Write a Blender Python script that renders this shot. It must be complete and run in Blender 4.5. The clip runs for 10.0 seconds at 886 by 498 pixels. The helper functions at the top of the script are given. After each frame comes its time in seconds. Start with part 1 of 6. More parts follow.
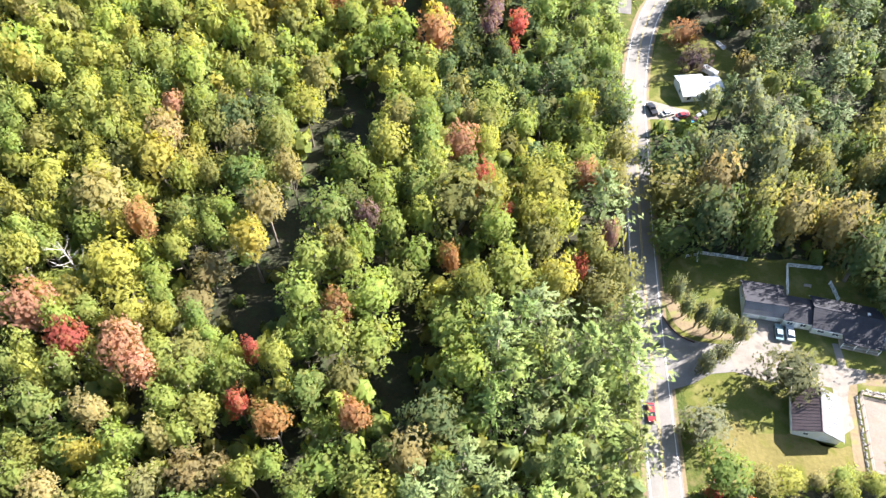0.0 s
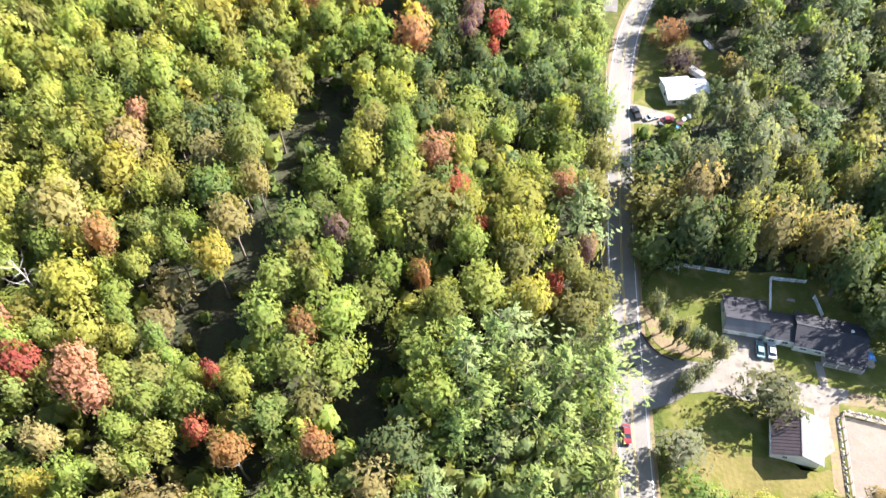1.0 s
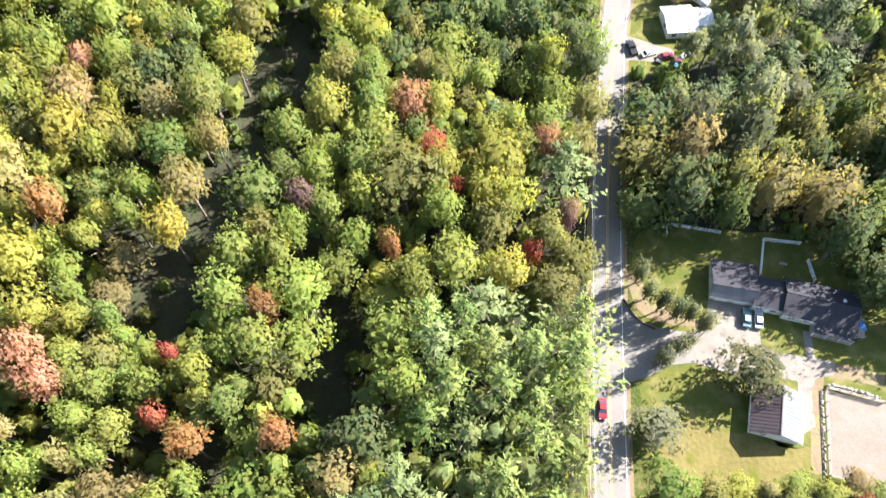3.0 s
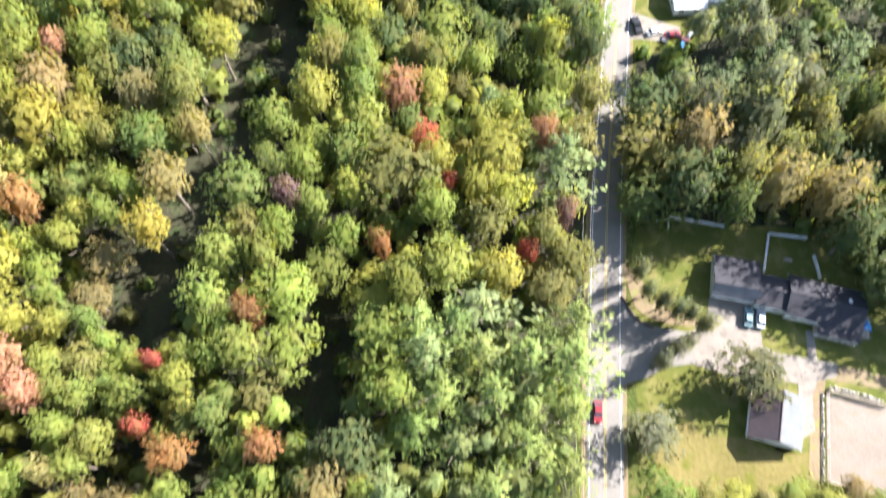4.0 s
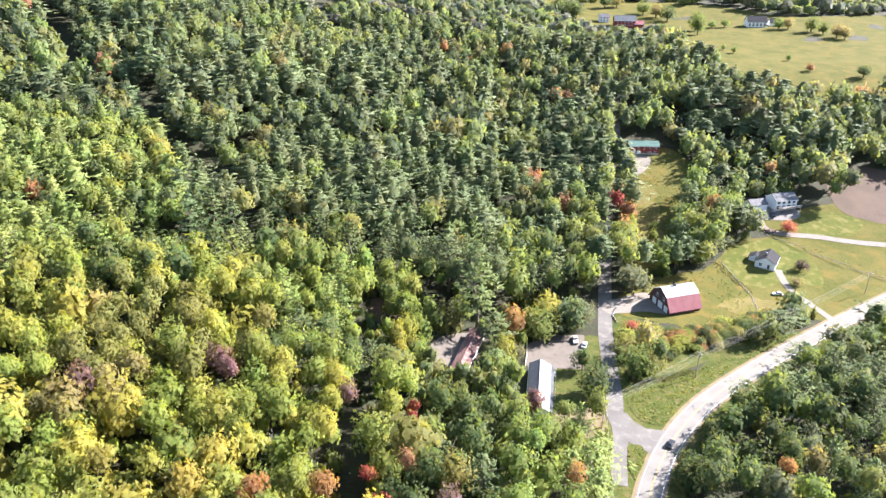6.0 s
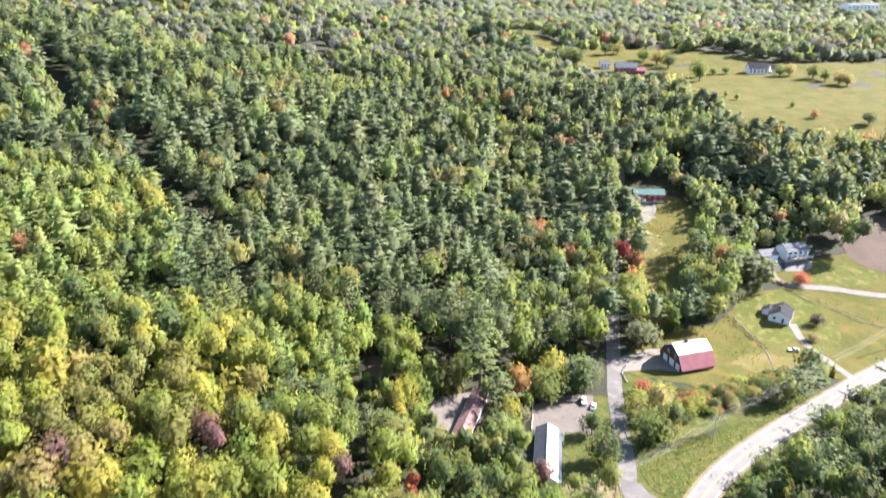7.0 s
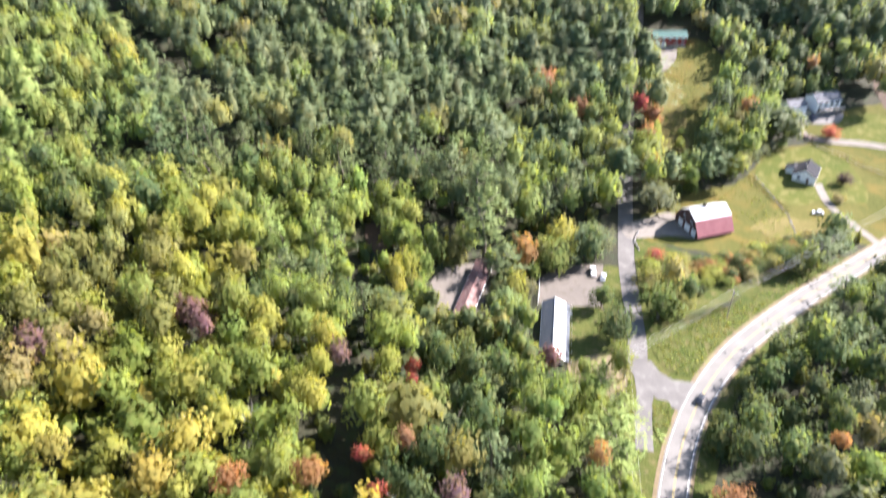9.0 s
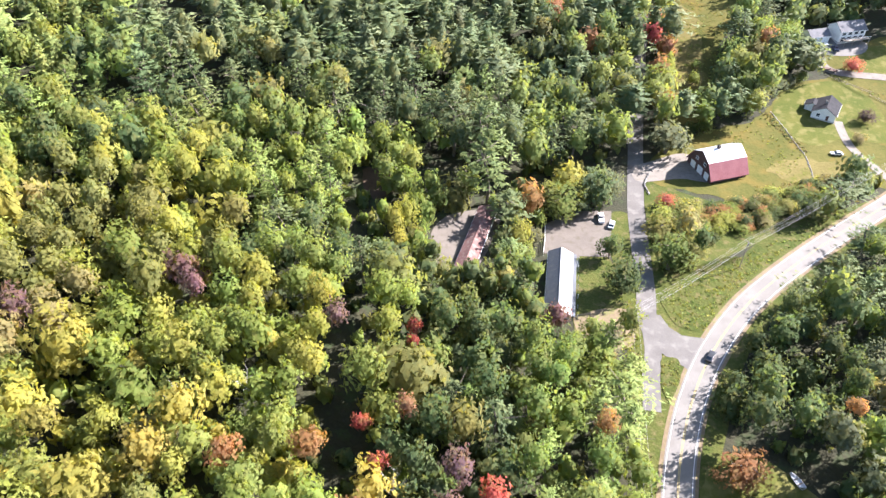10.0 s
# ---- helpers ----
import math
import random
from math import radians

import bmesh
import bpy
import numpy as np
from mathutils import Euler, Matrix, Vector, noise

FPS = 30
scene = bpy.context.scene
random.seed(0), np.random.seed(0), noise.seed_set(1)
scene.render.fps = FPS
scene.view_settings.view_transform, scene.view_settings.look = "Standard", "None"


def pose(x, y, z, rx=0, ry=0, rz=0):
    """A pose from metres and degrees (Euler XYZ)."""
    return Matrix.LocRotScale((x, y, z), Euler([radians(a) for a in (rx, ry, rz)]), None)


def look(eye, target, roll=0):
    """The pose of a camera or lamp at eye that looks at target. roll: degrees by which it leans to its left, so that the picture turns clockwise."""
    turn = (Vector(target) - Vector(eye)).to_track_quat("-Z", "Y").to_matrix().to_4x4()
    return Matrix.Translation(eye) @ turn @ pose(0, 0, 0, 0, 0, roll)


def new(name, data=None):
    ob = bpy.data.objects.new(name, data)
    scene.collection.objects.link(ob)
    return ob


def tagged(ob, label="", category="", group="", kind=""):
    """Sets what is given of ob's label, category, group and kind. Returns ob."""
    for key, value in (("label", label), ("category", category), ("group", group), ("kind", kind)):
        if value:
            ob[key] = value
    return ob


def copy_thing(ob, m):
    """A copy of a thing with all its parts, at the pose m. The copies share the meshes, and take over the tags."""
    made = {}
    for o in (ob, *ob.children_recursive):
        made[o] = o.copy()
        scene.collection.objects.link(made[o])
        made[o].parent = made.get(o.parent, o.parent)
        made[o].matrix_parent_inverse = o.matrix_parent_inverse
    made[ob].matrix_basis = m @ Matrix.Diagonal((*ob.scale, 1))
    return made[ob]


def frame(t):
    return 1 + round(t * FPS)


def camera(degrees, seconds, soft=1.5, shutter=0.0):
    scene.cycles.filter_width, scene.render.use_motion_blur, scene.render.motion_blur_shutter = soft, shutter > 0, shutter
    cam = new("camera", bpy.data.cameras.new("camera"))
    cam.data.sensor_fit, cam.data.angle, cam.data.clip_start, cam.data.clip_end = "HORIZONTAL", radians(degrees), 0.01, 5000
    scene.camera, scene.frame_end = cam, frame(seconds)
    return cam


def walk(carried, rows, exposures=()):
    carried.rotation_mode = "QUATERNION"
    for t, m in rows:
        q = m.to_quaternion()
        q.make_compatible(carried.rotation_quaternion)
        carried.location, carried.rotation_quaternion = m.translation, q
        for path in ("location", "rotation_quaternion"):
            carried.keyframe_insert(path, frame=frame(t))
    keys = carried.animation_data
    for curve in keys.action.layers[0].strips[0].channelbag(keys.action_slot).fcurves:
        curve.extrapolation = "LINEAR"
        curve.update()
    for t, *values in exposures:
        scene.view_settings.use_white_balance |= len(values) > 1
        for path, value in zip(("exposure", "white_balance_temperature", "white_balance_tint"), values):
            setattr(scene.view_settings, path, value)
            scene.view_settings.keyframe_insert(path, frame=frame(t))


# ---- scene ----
from collections import defaultdict

# seconds, x, y, z, yaw, pitch, roll
ROWS = [
    (0.0, 0.00, 0.00, 144.90, 0.00, -52.28, -0.26),
    (0.5, 3.21, 4.38, 144.92, -0.13, -52.36, 0.03),
    (1.0, 5.99, 8.76, 144.99, -0.28, -53.56, 0.01),
    (1.5, 8.30, 13.31, 145.04, -0.47, -60.11, -0.14),
    (2.0, 9.89, 17.97, 145.03, -0.25, -59.91, -0.00),
    (2.2, 10.44, 19.83, 145.09, -0.20, -59.74, 0.03),
    (3.3, 12.85, 30.53, 145.30, -0.15, -66.23, 0.05),
    (3.5, 13.26, 32.76, 145.18, -0.05, -69.04, -0.12),
    (4.0, 14.27, 38.67, 144.77, 0.26, -66.25, -0.16),
    (4.5, 14.99, 44.64, 144.82, 0.57, -54.43, -0.01),
    (5.0, 15.56, 50.73, 144.97, 0.72, -42.52, 0.04),
    (5.5, 15.95, 57.00, 145.12, 0.81, -30.49, 0.18),
    (5.7, 16.02, 59.49, 145.16, 0.86, -26.26, 0.30),
    (6.8, 15.79, 73.09, 145.23, 0.98, -23.54, 0.17),
    (7.0, 15.75, 75.60, 145.27, 1.00, -21.65, 0.23),
    (7.5, 15.75, 81.51, 145.11, 1.04, -19.94, 0.18),
    (8.0, 15.87, 87.34, 144.94, 1.11, -19.84, 0.11),
    (8.5, 16.02, 92.45, 144.41, 1.17, -23.11, -0.10),
    (9.0, 15.77, 98.14, 144.45, 1.24, -34.63, -0.36),
    (9.5, 15.47, 104.75, 144.92, 1.34, -40.94, -0.54),
    (10.0, 15.19, 111.14, 145.31, 1.36, -40.94, -0.52),
]
cam = camera(64.31, 10.0, soft=1.35, shutter=0.5)
walk(cam, [(t, pose(x, y, z, 0, 0, yaw) @ pose(0, 0, 0, 90 + pitch) @ pose(0, 0, 0, 0, 0, roll)) for t, x, y, z, yaw, pitch, roll in ROWS],
     [(0.0, 2.82, 6500, 10), (4.6, 2.82, 6500, 10), (6.8, 2.68, 6350, 15), (10.0, 2.68, 6350, 15)])

# ---- world and sun ----
SUN_AZ, SUN_EL = radians(25.0), radians(33.0)      # from +x towards +y
world = bpy.data.worlds.new("sky")
scene.world = world
world.use_nodes = True
wn = world.node_tree.nodes
sky = wn.new("ShaderNodeTexSky")
sky.sky_type = "NISHITA"
sky.sun_disc = False
sky.sun_elevation = SUN_EL
sky.sun_rotation = math.pi / 2 - SUN_AZ
wn["Background"].inputs[1].default_value = 0.068
world.node_tree.links.new(sky.outputs[0], wn["Background"].inputs[0])
sun = new("sun", bpy.data.lights.new("sun", "SUN"))
sun.data.energy = 4.6
sun.data.angle = radians(0.53)
sun.data.color = (1.0, 0.945, 0.925)
sun_way = Vector((math.cos(SUN_AZ) * math.cos(SUN_EL), math.sin(SUN_AZ) * math.cos(SUN_EL), math.sin(SUN_EL)))
sun.matrix_world = look(sun_way * 400, (0, 0, 0))

# ---- land ----
YS = (-300, 0, 120, 240, 330, 380, 480, 600, 900, 2000, 5000)
ZS = (3, 0, 0, -3, -6, -4, 14, 42, 62, 80, 112)


def heights(x, y):
    """Height of the land over arrays x, y."""
    x, y = np.asarray(x, float), np.asarray(y, float)
    base = sum(np.interp(y + d, YS, ZS) for d in (-30, -15, 0, 15, 30)) / 5
    s = np.interp(y, (-100, 100, 250, 370, 500, 900), (.10, .10, .11, .20, .23, .16))
    d = np.maximum(0.0, 38 - x)
    d = d * d / (d + 12)
    roll = np.clip((y - 430) / 250, 0, 1) * np.where(x < 80, 1.0, 0.25)
    waves = np.sin(x / 61 + 1.2 * np.sin(y / 97)) * 5.5 + np.sin(y / 53 + x / 140 + 0.8) * 4.5 + np.sin(y / 27 - x / 38) * 2.2
    knoll = 9 * np.exp(-((x - 85) / 90) ** 2 - ((y - 985) / 110) ** 2)
    return base + knoll + 105 * (1 - np.exp(-d * s / 105)) + roll * waves


def land(x, y):
    return float(heights(x, y))


# ---- materials ----
def material(name):
    m = bpy.data.materials.new(name)
    m.use_nodes = True
    return m, m.node_tree.nodes, m.node_tree.links, m.node_tree.nodes["Principled BSDF"]


def noise_node(n, l, scale, detail=4, coord="Object"):
    tc = n.new("ShaderNodeTexCoord")
    t = n.new("ShaderNodeTexNoise")
    t.inputs["Scale"].default_value, t.inputs["Detail"].default_value = scale, detail
    l.new(tc.outputs[coord], t.inputs["Vector"])
    return t


def ramp(n, l, source, stops):
    r = n.new("ShaderNodeValToRGB")
    els = r.color_ramp.elements
    while len(els) < len(stops):
        els.new(0.5)
    for e, (p, c) in zip(els, stops):
        e.position, e.color = p, (*c, 1)
    l.new(source, r.inputs[0])
    return r


def mixed(n, l, a, b, fac, kind="MIX"):
    m = n.new("ShaderNodeMix")
    m.data_type, m.blend_type = "RGBA", kind
    for sock, v in ((m.inputs[0], fac), (m.inputs[6], a), (m.inputs[7], b)):
        if isinstance(v, (int, float)):
            sock.default_value = v
        elif isinstance(v, tuple):
            sock.default_value = (*v, 1)
        else:
            l.new(v, sock)
    return m.outputs[2]


def bumped(n, l, p, source, strength, distance=0.05):
    b = n.new("ShaderNodeBump")
    b.inputs["Strength"].default_value, b.inputs["Distance"].default_value = strength, distance
    l.new(source, b.inputs["Height"])
    l.new(b.outputs[0], p.inputs["Normal"])


def surface(name, a, b, big=0.15, small=3.0, rough=0.85, metal=0.0, bump=0.3, depth=0.04, wear=None, spec=0.3, worn=0.52):
    """Two tones mottled at two scales, with relief; wear: a third tone in patches."""
    m, n, l, p = material(name)
    t1, t2 = noise_node(n, l, big, 6), noise_node(n, l, small, 5)
    r1 = ramp(n, l, t1.outputs[0], ((0.35, a), (0.65, b)))
    dark = tuple(c * 0.72 for c in a)
    r2 = ramp(n, l, t2.outputs[0], ((0.3, dark), (0.7, b)))
    col = mixed(n, l, r1.outputs[0], r2.outputs[0], 0.4)
    if wear:
        t3 = noise_node(n, l, big * 2.3, 8)
        r3 = ramp(n, l, t3.outputs[0], ((worn, (0, 0, 0)), (worn + 0.16, (1, 1, 1))))
        col = mixed(n, l, col, wear, r3.outputs[0])
    l.new(col, p.inputs["Base Color"])
    p.inputs["Roughness"].default_value, p.inputs["Metallic"].default_value = rough, metal
    p.inputs["Specular IOR Level"].default_value = spec
    if bump:
        bumped(n, l, p, t2.outputs[0], bump, depth)
    return m


def leaf(name, from_object, gaps=0.435, sheer=0.5, bronze=0.5):
    """Leaves: the tree's own hue, varied from spray to spray and across the crown; light passes through."""
    m, n, l, p = material(name)
    if from_object:
        info = n.new("ShaderNodeObjectInfo")
        hue = info.outputs["Color"]
    else:
        at = n.new("ShaderNodeAttribute")
        at.attribute_name = "tint"
        hue = at.outputs["Color"]
    geo = n.new("ShaderNodeNewGeometry")
    turn = n.new("ShaderNodeTexNoise")
    turn.inputs["Scale"].default_value, turn.inputs["Detail"].default_value = 0.42, 4
    l.new(geo.outputs["Position"], turn.inputs["Vector"])
    amount = ramp(n, l, turn.outputs[0], ((0.48, (0.0, 0.0, 0.0)), (0.68, (bronze, bronze, bronze))))
    hue = mixed(n, l, hue, (0.215, 0.19, 0.066), amount.outputs[0])
    isl = ramp(n, l, geo.outputs["Random Per Island"], ((0.0, (0.90, 0.90, 0.90)), (0.55, (1.0, 1.0, 1.0)), (1.0, (1.12, 1.07, 1.02))))
    col = mixed(n, l, hue, isl.outputs[0], 1.0, "MULTIPLY")
    fine = n.new("ShaderNodeTexNoise")
    fine.inputs["Scale"].default_value, fine.inputs["Detail"].default_value, fine.inputs["Roughness"].default_value = 2.0, 3.0, 0.7
    l.new(geo.outputs["Position"], fine.inputs["Vector"])
    fr = ramp(n, l, fine.outputs[0], ((0.3, (0.84, 0.86, 0.86)), (0.5, (1.0, 1.0, 1.0)), (0.72, (1.12, 1.10, 1.06))))
    col = mixed(n, l, col, fr.outputs[0], 1.0, "MULTIPLY")
    broad = n.new("ShaderNodeTexNoise")
    broad.inputs["Scale"].default_value, broad.inputs["Detail"].default_value = 0.3, 3
    l.new(geo.outputs["Position"], broad.inputs["Vector"])
    warm = ramp(n, l, broad.outputs[0], ((0.35, (0.93, 0.98, 1.02)), (0.7, (1.11, 1.05, 0.95))))
    col = mixed(n, l, col, warm.outputs[0], 1.0, "MULTIPLY")
    bumped(n, l, p, fine.outputs[0], 0.3, 0.2)
    l.new(col, p.inputs["Base Color"])
    p.inputs["Roughness"].default_value = 0.7
    p.inputs["Specular IOR Level"].default_value = 0.12
    tr = n.new("ShaderNodeBsdfTranslucent")
    l.new(mixed(n, l, col, (1.25, 1.2, 0.7), 1.0, "MULTIPLY"), tr.inputs[0])
    mx = n.new("ShaderNodeMixShader")
    mx.inputs[0].default_value = sheer
    l.new(p.outputs[0], mx.inputs[1])
    l.new(tr.outputs[0], mx.inputs[2])
    # gaps between the leaves of a spray
    lace = n.new("ShaderNodeTexNoise")
    lace.inputs["Scale"].default_value, lace.inputs["Detail"].default_value, lace.inputs["Roughness"].default_value = 3.9, 2.5, 0.68
    l.new(geo.outputs["Position"], lace.inputs["Vector"])
    cut = n.new("ShaderNodeMath")
    cut.operation = "GREATER_THAN"
    cut.inputs[1].default_value = gaps
    l.new(lace.outputs[0], cut.inputs[0])
    air = n.new("ShaderNodeBsdfTransparent")
    whole = n.new("ShaderNodeMixShader")
    l.new(cut.outputs[0], whole.inputs[0])
    l.new(air.outputs[0], whole.inputs[1])
    l.new(mx.outputs[0], whole.inputs[2])
    l.new(whole.outputs[0], n["Material Output"].inputs[0])
    return m


def glass(name, tone):
    m, n, l, p = material(name)
    t = noise_node(n, l, 0.7, 2)
    r = ramp(n, l, t.outputs[0], ((0.3, tuple(c * 0.6 for c in tone)), (0.7, tone)))
    l.new(r.outputs[0], p.inputs["Base Color"])
    p.inputs["Roughness"].default_value = 0.06
    p.inputs["Specular IOR Level"].default_value = 0.6
    return m


LEAF, LEAVES = leaf("leaf", True), leaf("leaves", False)
NEEDLE, NEEDLES = leaf("needle", True, 0.44, 0.2, 0.2), leaf("needles", False, 0.44, 0.2, 0.2)
INNER_LEAF, INNER_LEAVES = leaf("inner_leaf", True, 0.40), leaf("inner_leaves", False, 0.40)
BARK = surface("bark", (0.10, 0.08, 0.06), (0.2, 0.17, 0.14), 1.5, 9, 0.95)
PALE_BARK = surface("pale_bark", (0.34, 0.31, 0.28), (0.5, 0.46, 0.42), 1.5, 9, 0.9)
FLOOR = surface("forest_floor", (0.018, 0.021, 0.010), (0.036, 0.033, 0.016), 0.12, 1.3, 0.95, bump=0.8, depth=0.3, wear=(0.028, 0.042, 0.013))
LAWN = surface("lawn_grass", (0.056, 0.074, 0.016), (0.104, 0.102, 0.027), 0.11, 2.2, 0.95, bump=0.4, depth=0.08, wear=(0.128, 0.118, 0.042), spec=0.05, worn=0.49)
MEADOW = surface("meadow_grass", (0.058, 0.066, 0.016), (0.108, 0.096, 0.030), 0.06, 0.9, 0.95, bump=0.6, depth=0.2, wear=(0.112, 0.088, 0.025), spec=0.05)
DRY_GRASS = surface("dry_brown_grass", (0.104, 0.090, 0.031), (0.152, 0.126, 0.049), 0.12, 1.1, 0.95, bump=0.6, depth=0.2, wear=(0.085, 0.090, 0.018), spec=0.05)
ROUGH = surface("rough_grass", (0.038, 0.057, 0.013), (0.083, 0.085, 0.025), 0.2, 1.4, 0.95, bump=0.9, depth=0.25, wear=(0.102, 0.089, 0.038), spec=0.05)
DRY = surface("dry_ground", (0.120, 0.088, 0.052), (0.168, 0.128, 0.076), 0.2, 1.6, 0.95, bump=0.5, wear=(0.128, 0.128, 0.040))
SAND = surface("arena_sand", (0.133, 0.109, 0.090), (0.179, 0.152, 0.125), 0.18, 2.5, 0.95, bump=0.4, wear=(0.148, 0.117, 0.086))
SOIL = surface("bare_soil", (0.056, 0.038, 0.026), (0.085, 0.056, 0.038), 0.1, 1.2, 0.95, bump=0.5)
GRAVEL = surface("pale_gravel", (0.146, 0.130, 0.112), (0.193, 0.172, 0.147), 0.25, 5.0, 0.95, bump=0.4, wear=(0.123, 0.105, 0.088))
ASPHALT = surface("worn_asphalt", (0.126, 0.117, 0.108), (0.166, 0.156, 0.143), 0.12, 4.0, 0.9, bump=0.3, depth=0.02, wear=(0.125, 0.116, 0.105), spec=0.4)
LOT_GRAVEL = surface("worn_lot_gravel", (0.098, 0.084, 0.071), (0.130, 0.112, 0.095), 0.2, 4.0, 0.95, bump=0.4, wear=(0.088, 0.076, 0.058))
OLD_ASPHALT = surface("old_brown_asphalt", (0.088, 0.081, 0.076), (0.126, 0.118, 0.109), 0.15, 4.0, 0.9, bump=0.3, depth=0.02, wear=(0.143, 0.134, 0.124))
LANE = surface("lane_asphalt", (0.11, 0.108, 0.105), (0.15, 0.145, 0.14), 0.2, 5.0, 0.85, bump=0.3, depth=0.02)
CONCRETE = surface("concrete", (0.42, 0.4, 0.37), (0.55, 0.52, 0.48), 0.5, 5.0, 0.9)
WHITE_LINE = surface("white_road_paint", (0.440, 0.440, 0.424), (0.600, 0.600, 0.584), 1.0, 6.0, 0.8, bump=0)
YELLOW_LINE = surface("yellow_road_paint", (0.30, 0.23, 0.09), (0.42, 0.33, 0.13), 1.0, 6.0, 0.8, bump=0)
SHINGLE = surface("dark_asphalt_shingle", (0.022, 0.022, 0.027), (0.034, 0.034, 0.041), 0.5, 7.0, 0.9, bump=0.5)
LOW_SHINGLE = surface("charcoal_shingle", (0.022, 0.022, 0.025), (0.036, 0.036, 0.040), 0.5, 7.0, 0.95, bump=0.5, spec=0.1)
GREY_SHINGLE = surface("grey_asphalt_shingle", (0.096, 0.096, 0.104), (0.152, 0.152, 0.160), 0.5, 7.0, 0.9, bump=0.5)
STEEL = surface("galvanised_steel", (0.066, 0.075, 0.088), (0.085, 0.094, 0.108), 0.4, 3.0, 0.6, 0.0, 0.1, wear=(0.095, 0.098, 0.104))
BROWN_STEEL = surface("dark_brown_steel", (0.055, 0.042, 0.045), (0.085, 0.065, 0.066), 0.4, 3.0, 0.5, 0.2, 0.1)
WHITE_ROOF = surface("white_painted_steel", (0.44, 0.45, 0.47), (0.54, 0.55, 0.56), 0.4, 3.0, 0.45, 0.0, 0.1, wear=(0.40, 0.39, 0.38), spec=0.5)
RED_ROOF = surface("faded_red_steel", (0.25, 0.080, 0.085), (0.32, 0.12, 0.125), 0.4, 3.0, 0.45, 0.0, 0.1, spec=0.5)
OLD_RED = surface("weathered_red_roofing", (0.115, 0.058, 0.052), (0.18, 0.10, 0.09), 0.4, 4.0, 0.85, wear=(0.19, 0.145, 0.13))
GREEN_ROOF = surface("green_painted_steel", (0.055, 0.12, 0.095), (0.085, 0.165, 0.135), 0.4, 3.0, 0.45, spec=0.5)
BLUE_ROOF = surface("blue_grey_roofing", (0.075, 0.085, 0.095), (0.12, 0.13, 0.14), 0.4, 3.0, 0.6)
SIDING = surface("white_clapboard", (0.68, 0.68, 0.66), (0.8, 0.8, 0.78), 0.6, 5.0, 0.7, bump=0.15)
GREEN_SIDING = surface("pale_green_siding", (0.38, 0.42, 0.36), (0.5, 0.54, 0.47), 0.6, 5.0, 0.7, bump=0.15)
RED_SIDING = surface("barn_red_boards", (0.20, 0.035, 0.03), (0.30, 0.06, 0.05), 0.6, 5.0, 0.8, bump=0.2)
DARK_SIDING = surface("dark_brown_boards", (0.07, 0.04, 0.035), (0.12, 0.07, 0.06), 0.6, 5.0, 0.85, bump=0.2)
TRIM = surface("white_trim_paint", (0.7, 0.7, 0.69), (0.82, 0.82, 0.8), 1.0, 6.0, 0.6, bump=0.05)
TIMBER = surface("weathered_timber", (0.22, 0.18, 0.14), (0.36, 0.31, 0.26), 1.0, 8.0, 0.9)
STONE = surface("field_stone", (0.20, 0.19, 0.18), (0.34, 0.32, 0.30), 1.0, 4.0, 0.95)
IRON = surface("dark_iron", (0.05, 0.05, 0.05), (0.09, 0.085, 0.08), 1.0, 6.0, 0.7, 0.4)
RUBBER = surface("tyre_rubber", (0.02, 0.02, 0.02), (0.035, 0.035, 0.035), 1.0, 6.0, 0.9)
TARP = surface("blue_tarpaulin", (0.03, 0.16, 0.42), (0.06, 0.25, 0.55), 0.8, 4.0, 0.5)
WIRE = surface("weathered_wire", (0.30, 0.29, 0.28), (0.42, 0.41, 0.4), 1.0, 6.0, 0.6, 0.3, bump=0)
PANE = glass("window_pane", (0.05, 0.07, 0.09))
PAINTS = {}


def paint(name, c):
    if name not in PAINTS:
        PAINTS[name] = surface(name, tuple(v * 0.85 for v in c), c, 0.8, 4.0, 0.3, 0.15, 0.0, spec=0.6)
    return PAINTS[name]


# ---- mesh helpers ----
def put(name, bm, mat, parent=None, label=""):
    me = bpy.data.meshes.new(name)
    bm.normal_update()
    bm.to_mesh(me)
    bm.free()
    me.materials.append(mat)
    ob = new(name, me)
    ob.parent = parent
    return tagged(ob, label)


def part(name, bm, mat, parent, label=""):
    return put(name, bm, mat, parent, label)


def root(name, x, y, z, yaw, label, category, group=""):
    ob = new(name)
    ob.empty_display_size = 0.5
    ob.matrix_basis = pose(x, y, z, 0, 0, yaw)
    return tagged(ob, label, category, group)


def box(bm, x0, y0, z0, x1, y1, z1, bevel=0.0):
    r = bmesh.ops.create_cube(bm, size=1.0)
    bmesh.ops.transform(bm, matrix=Matrix.LocRotScale(((x0 + x1) / 2, (y0 + y1) / 2, (z0 + z1) / 2), None, (x1 - x0, y1 - y0, z1 - z0)), verts=r["verts"])
    if bevel:
        ed = list({e for v in r["verts"] for e in v.link_edges})
        bmesh.ops.bevel(bm, geom=ed, offset=bevel, segments=1, affect="EDGES")
    return bm


def solid(bm, pts, faces):
    vs = [bm.verts.new(p) for p in pts]
    for f in faces:
        bm.faces.new([vs[i] for i in f])
    return bm


def slab(bm, quad, thick):
    """A plate over four corners (counterclockwise from above), thickened downwards."""
    low = [(x, y, z - thick) for x, y, z in quad]
    return solid(bm, list(quad) + low, [(0, 1, 2, 3), (7, 6, 5, 4), (0, 4, 5, 1), (1, 5, 6, 2), (2, 6, 7, 3), (3, 7, 4, 0)])


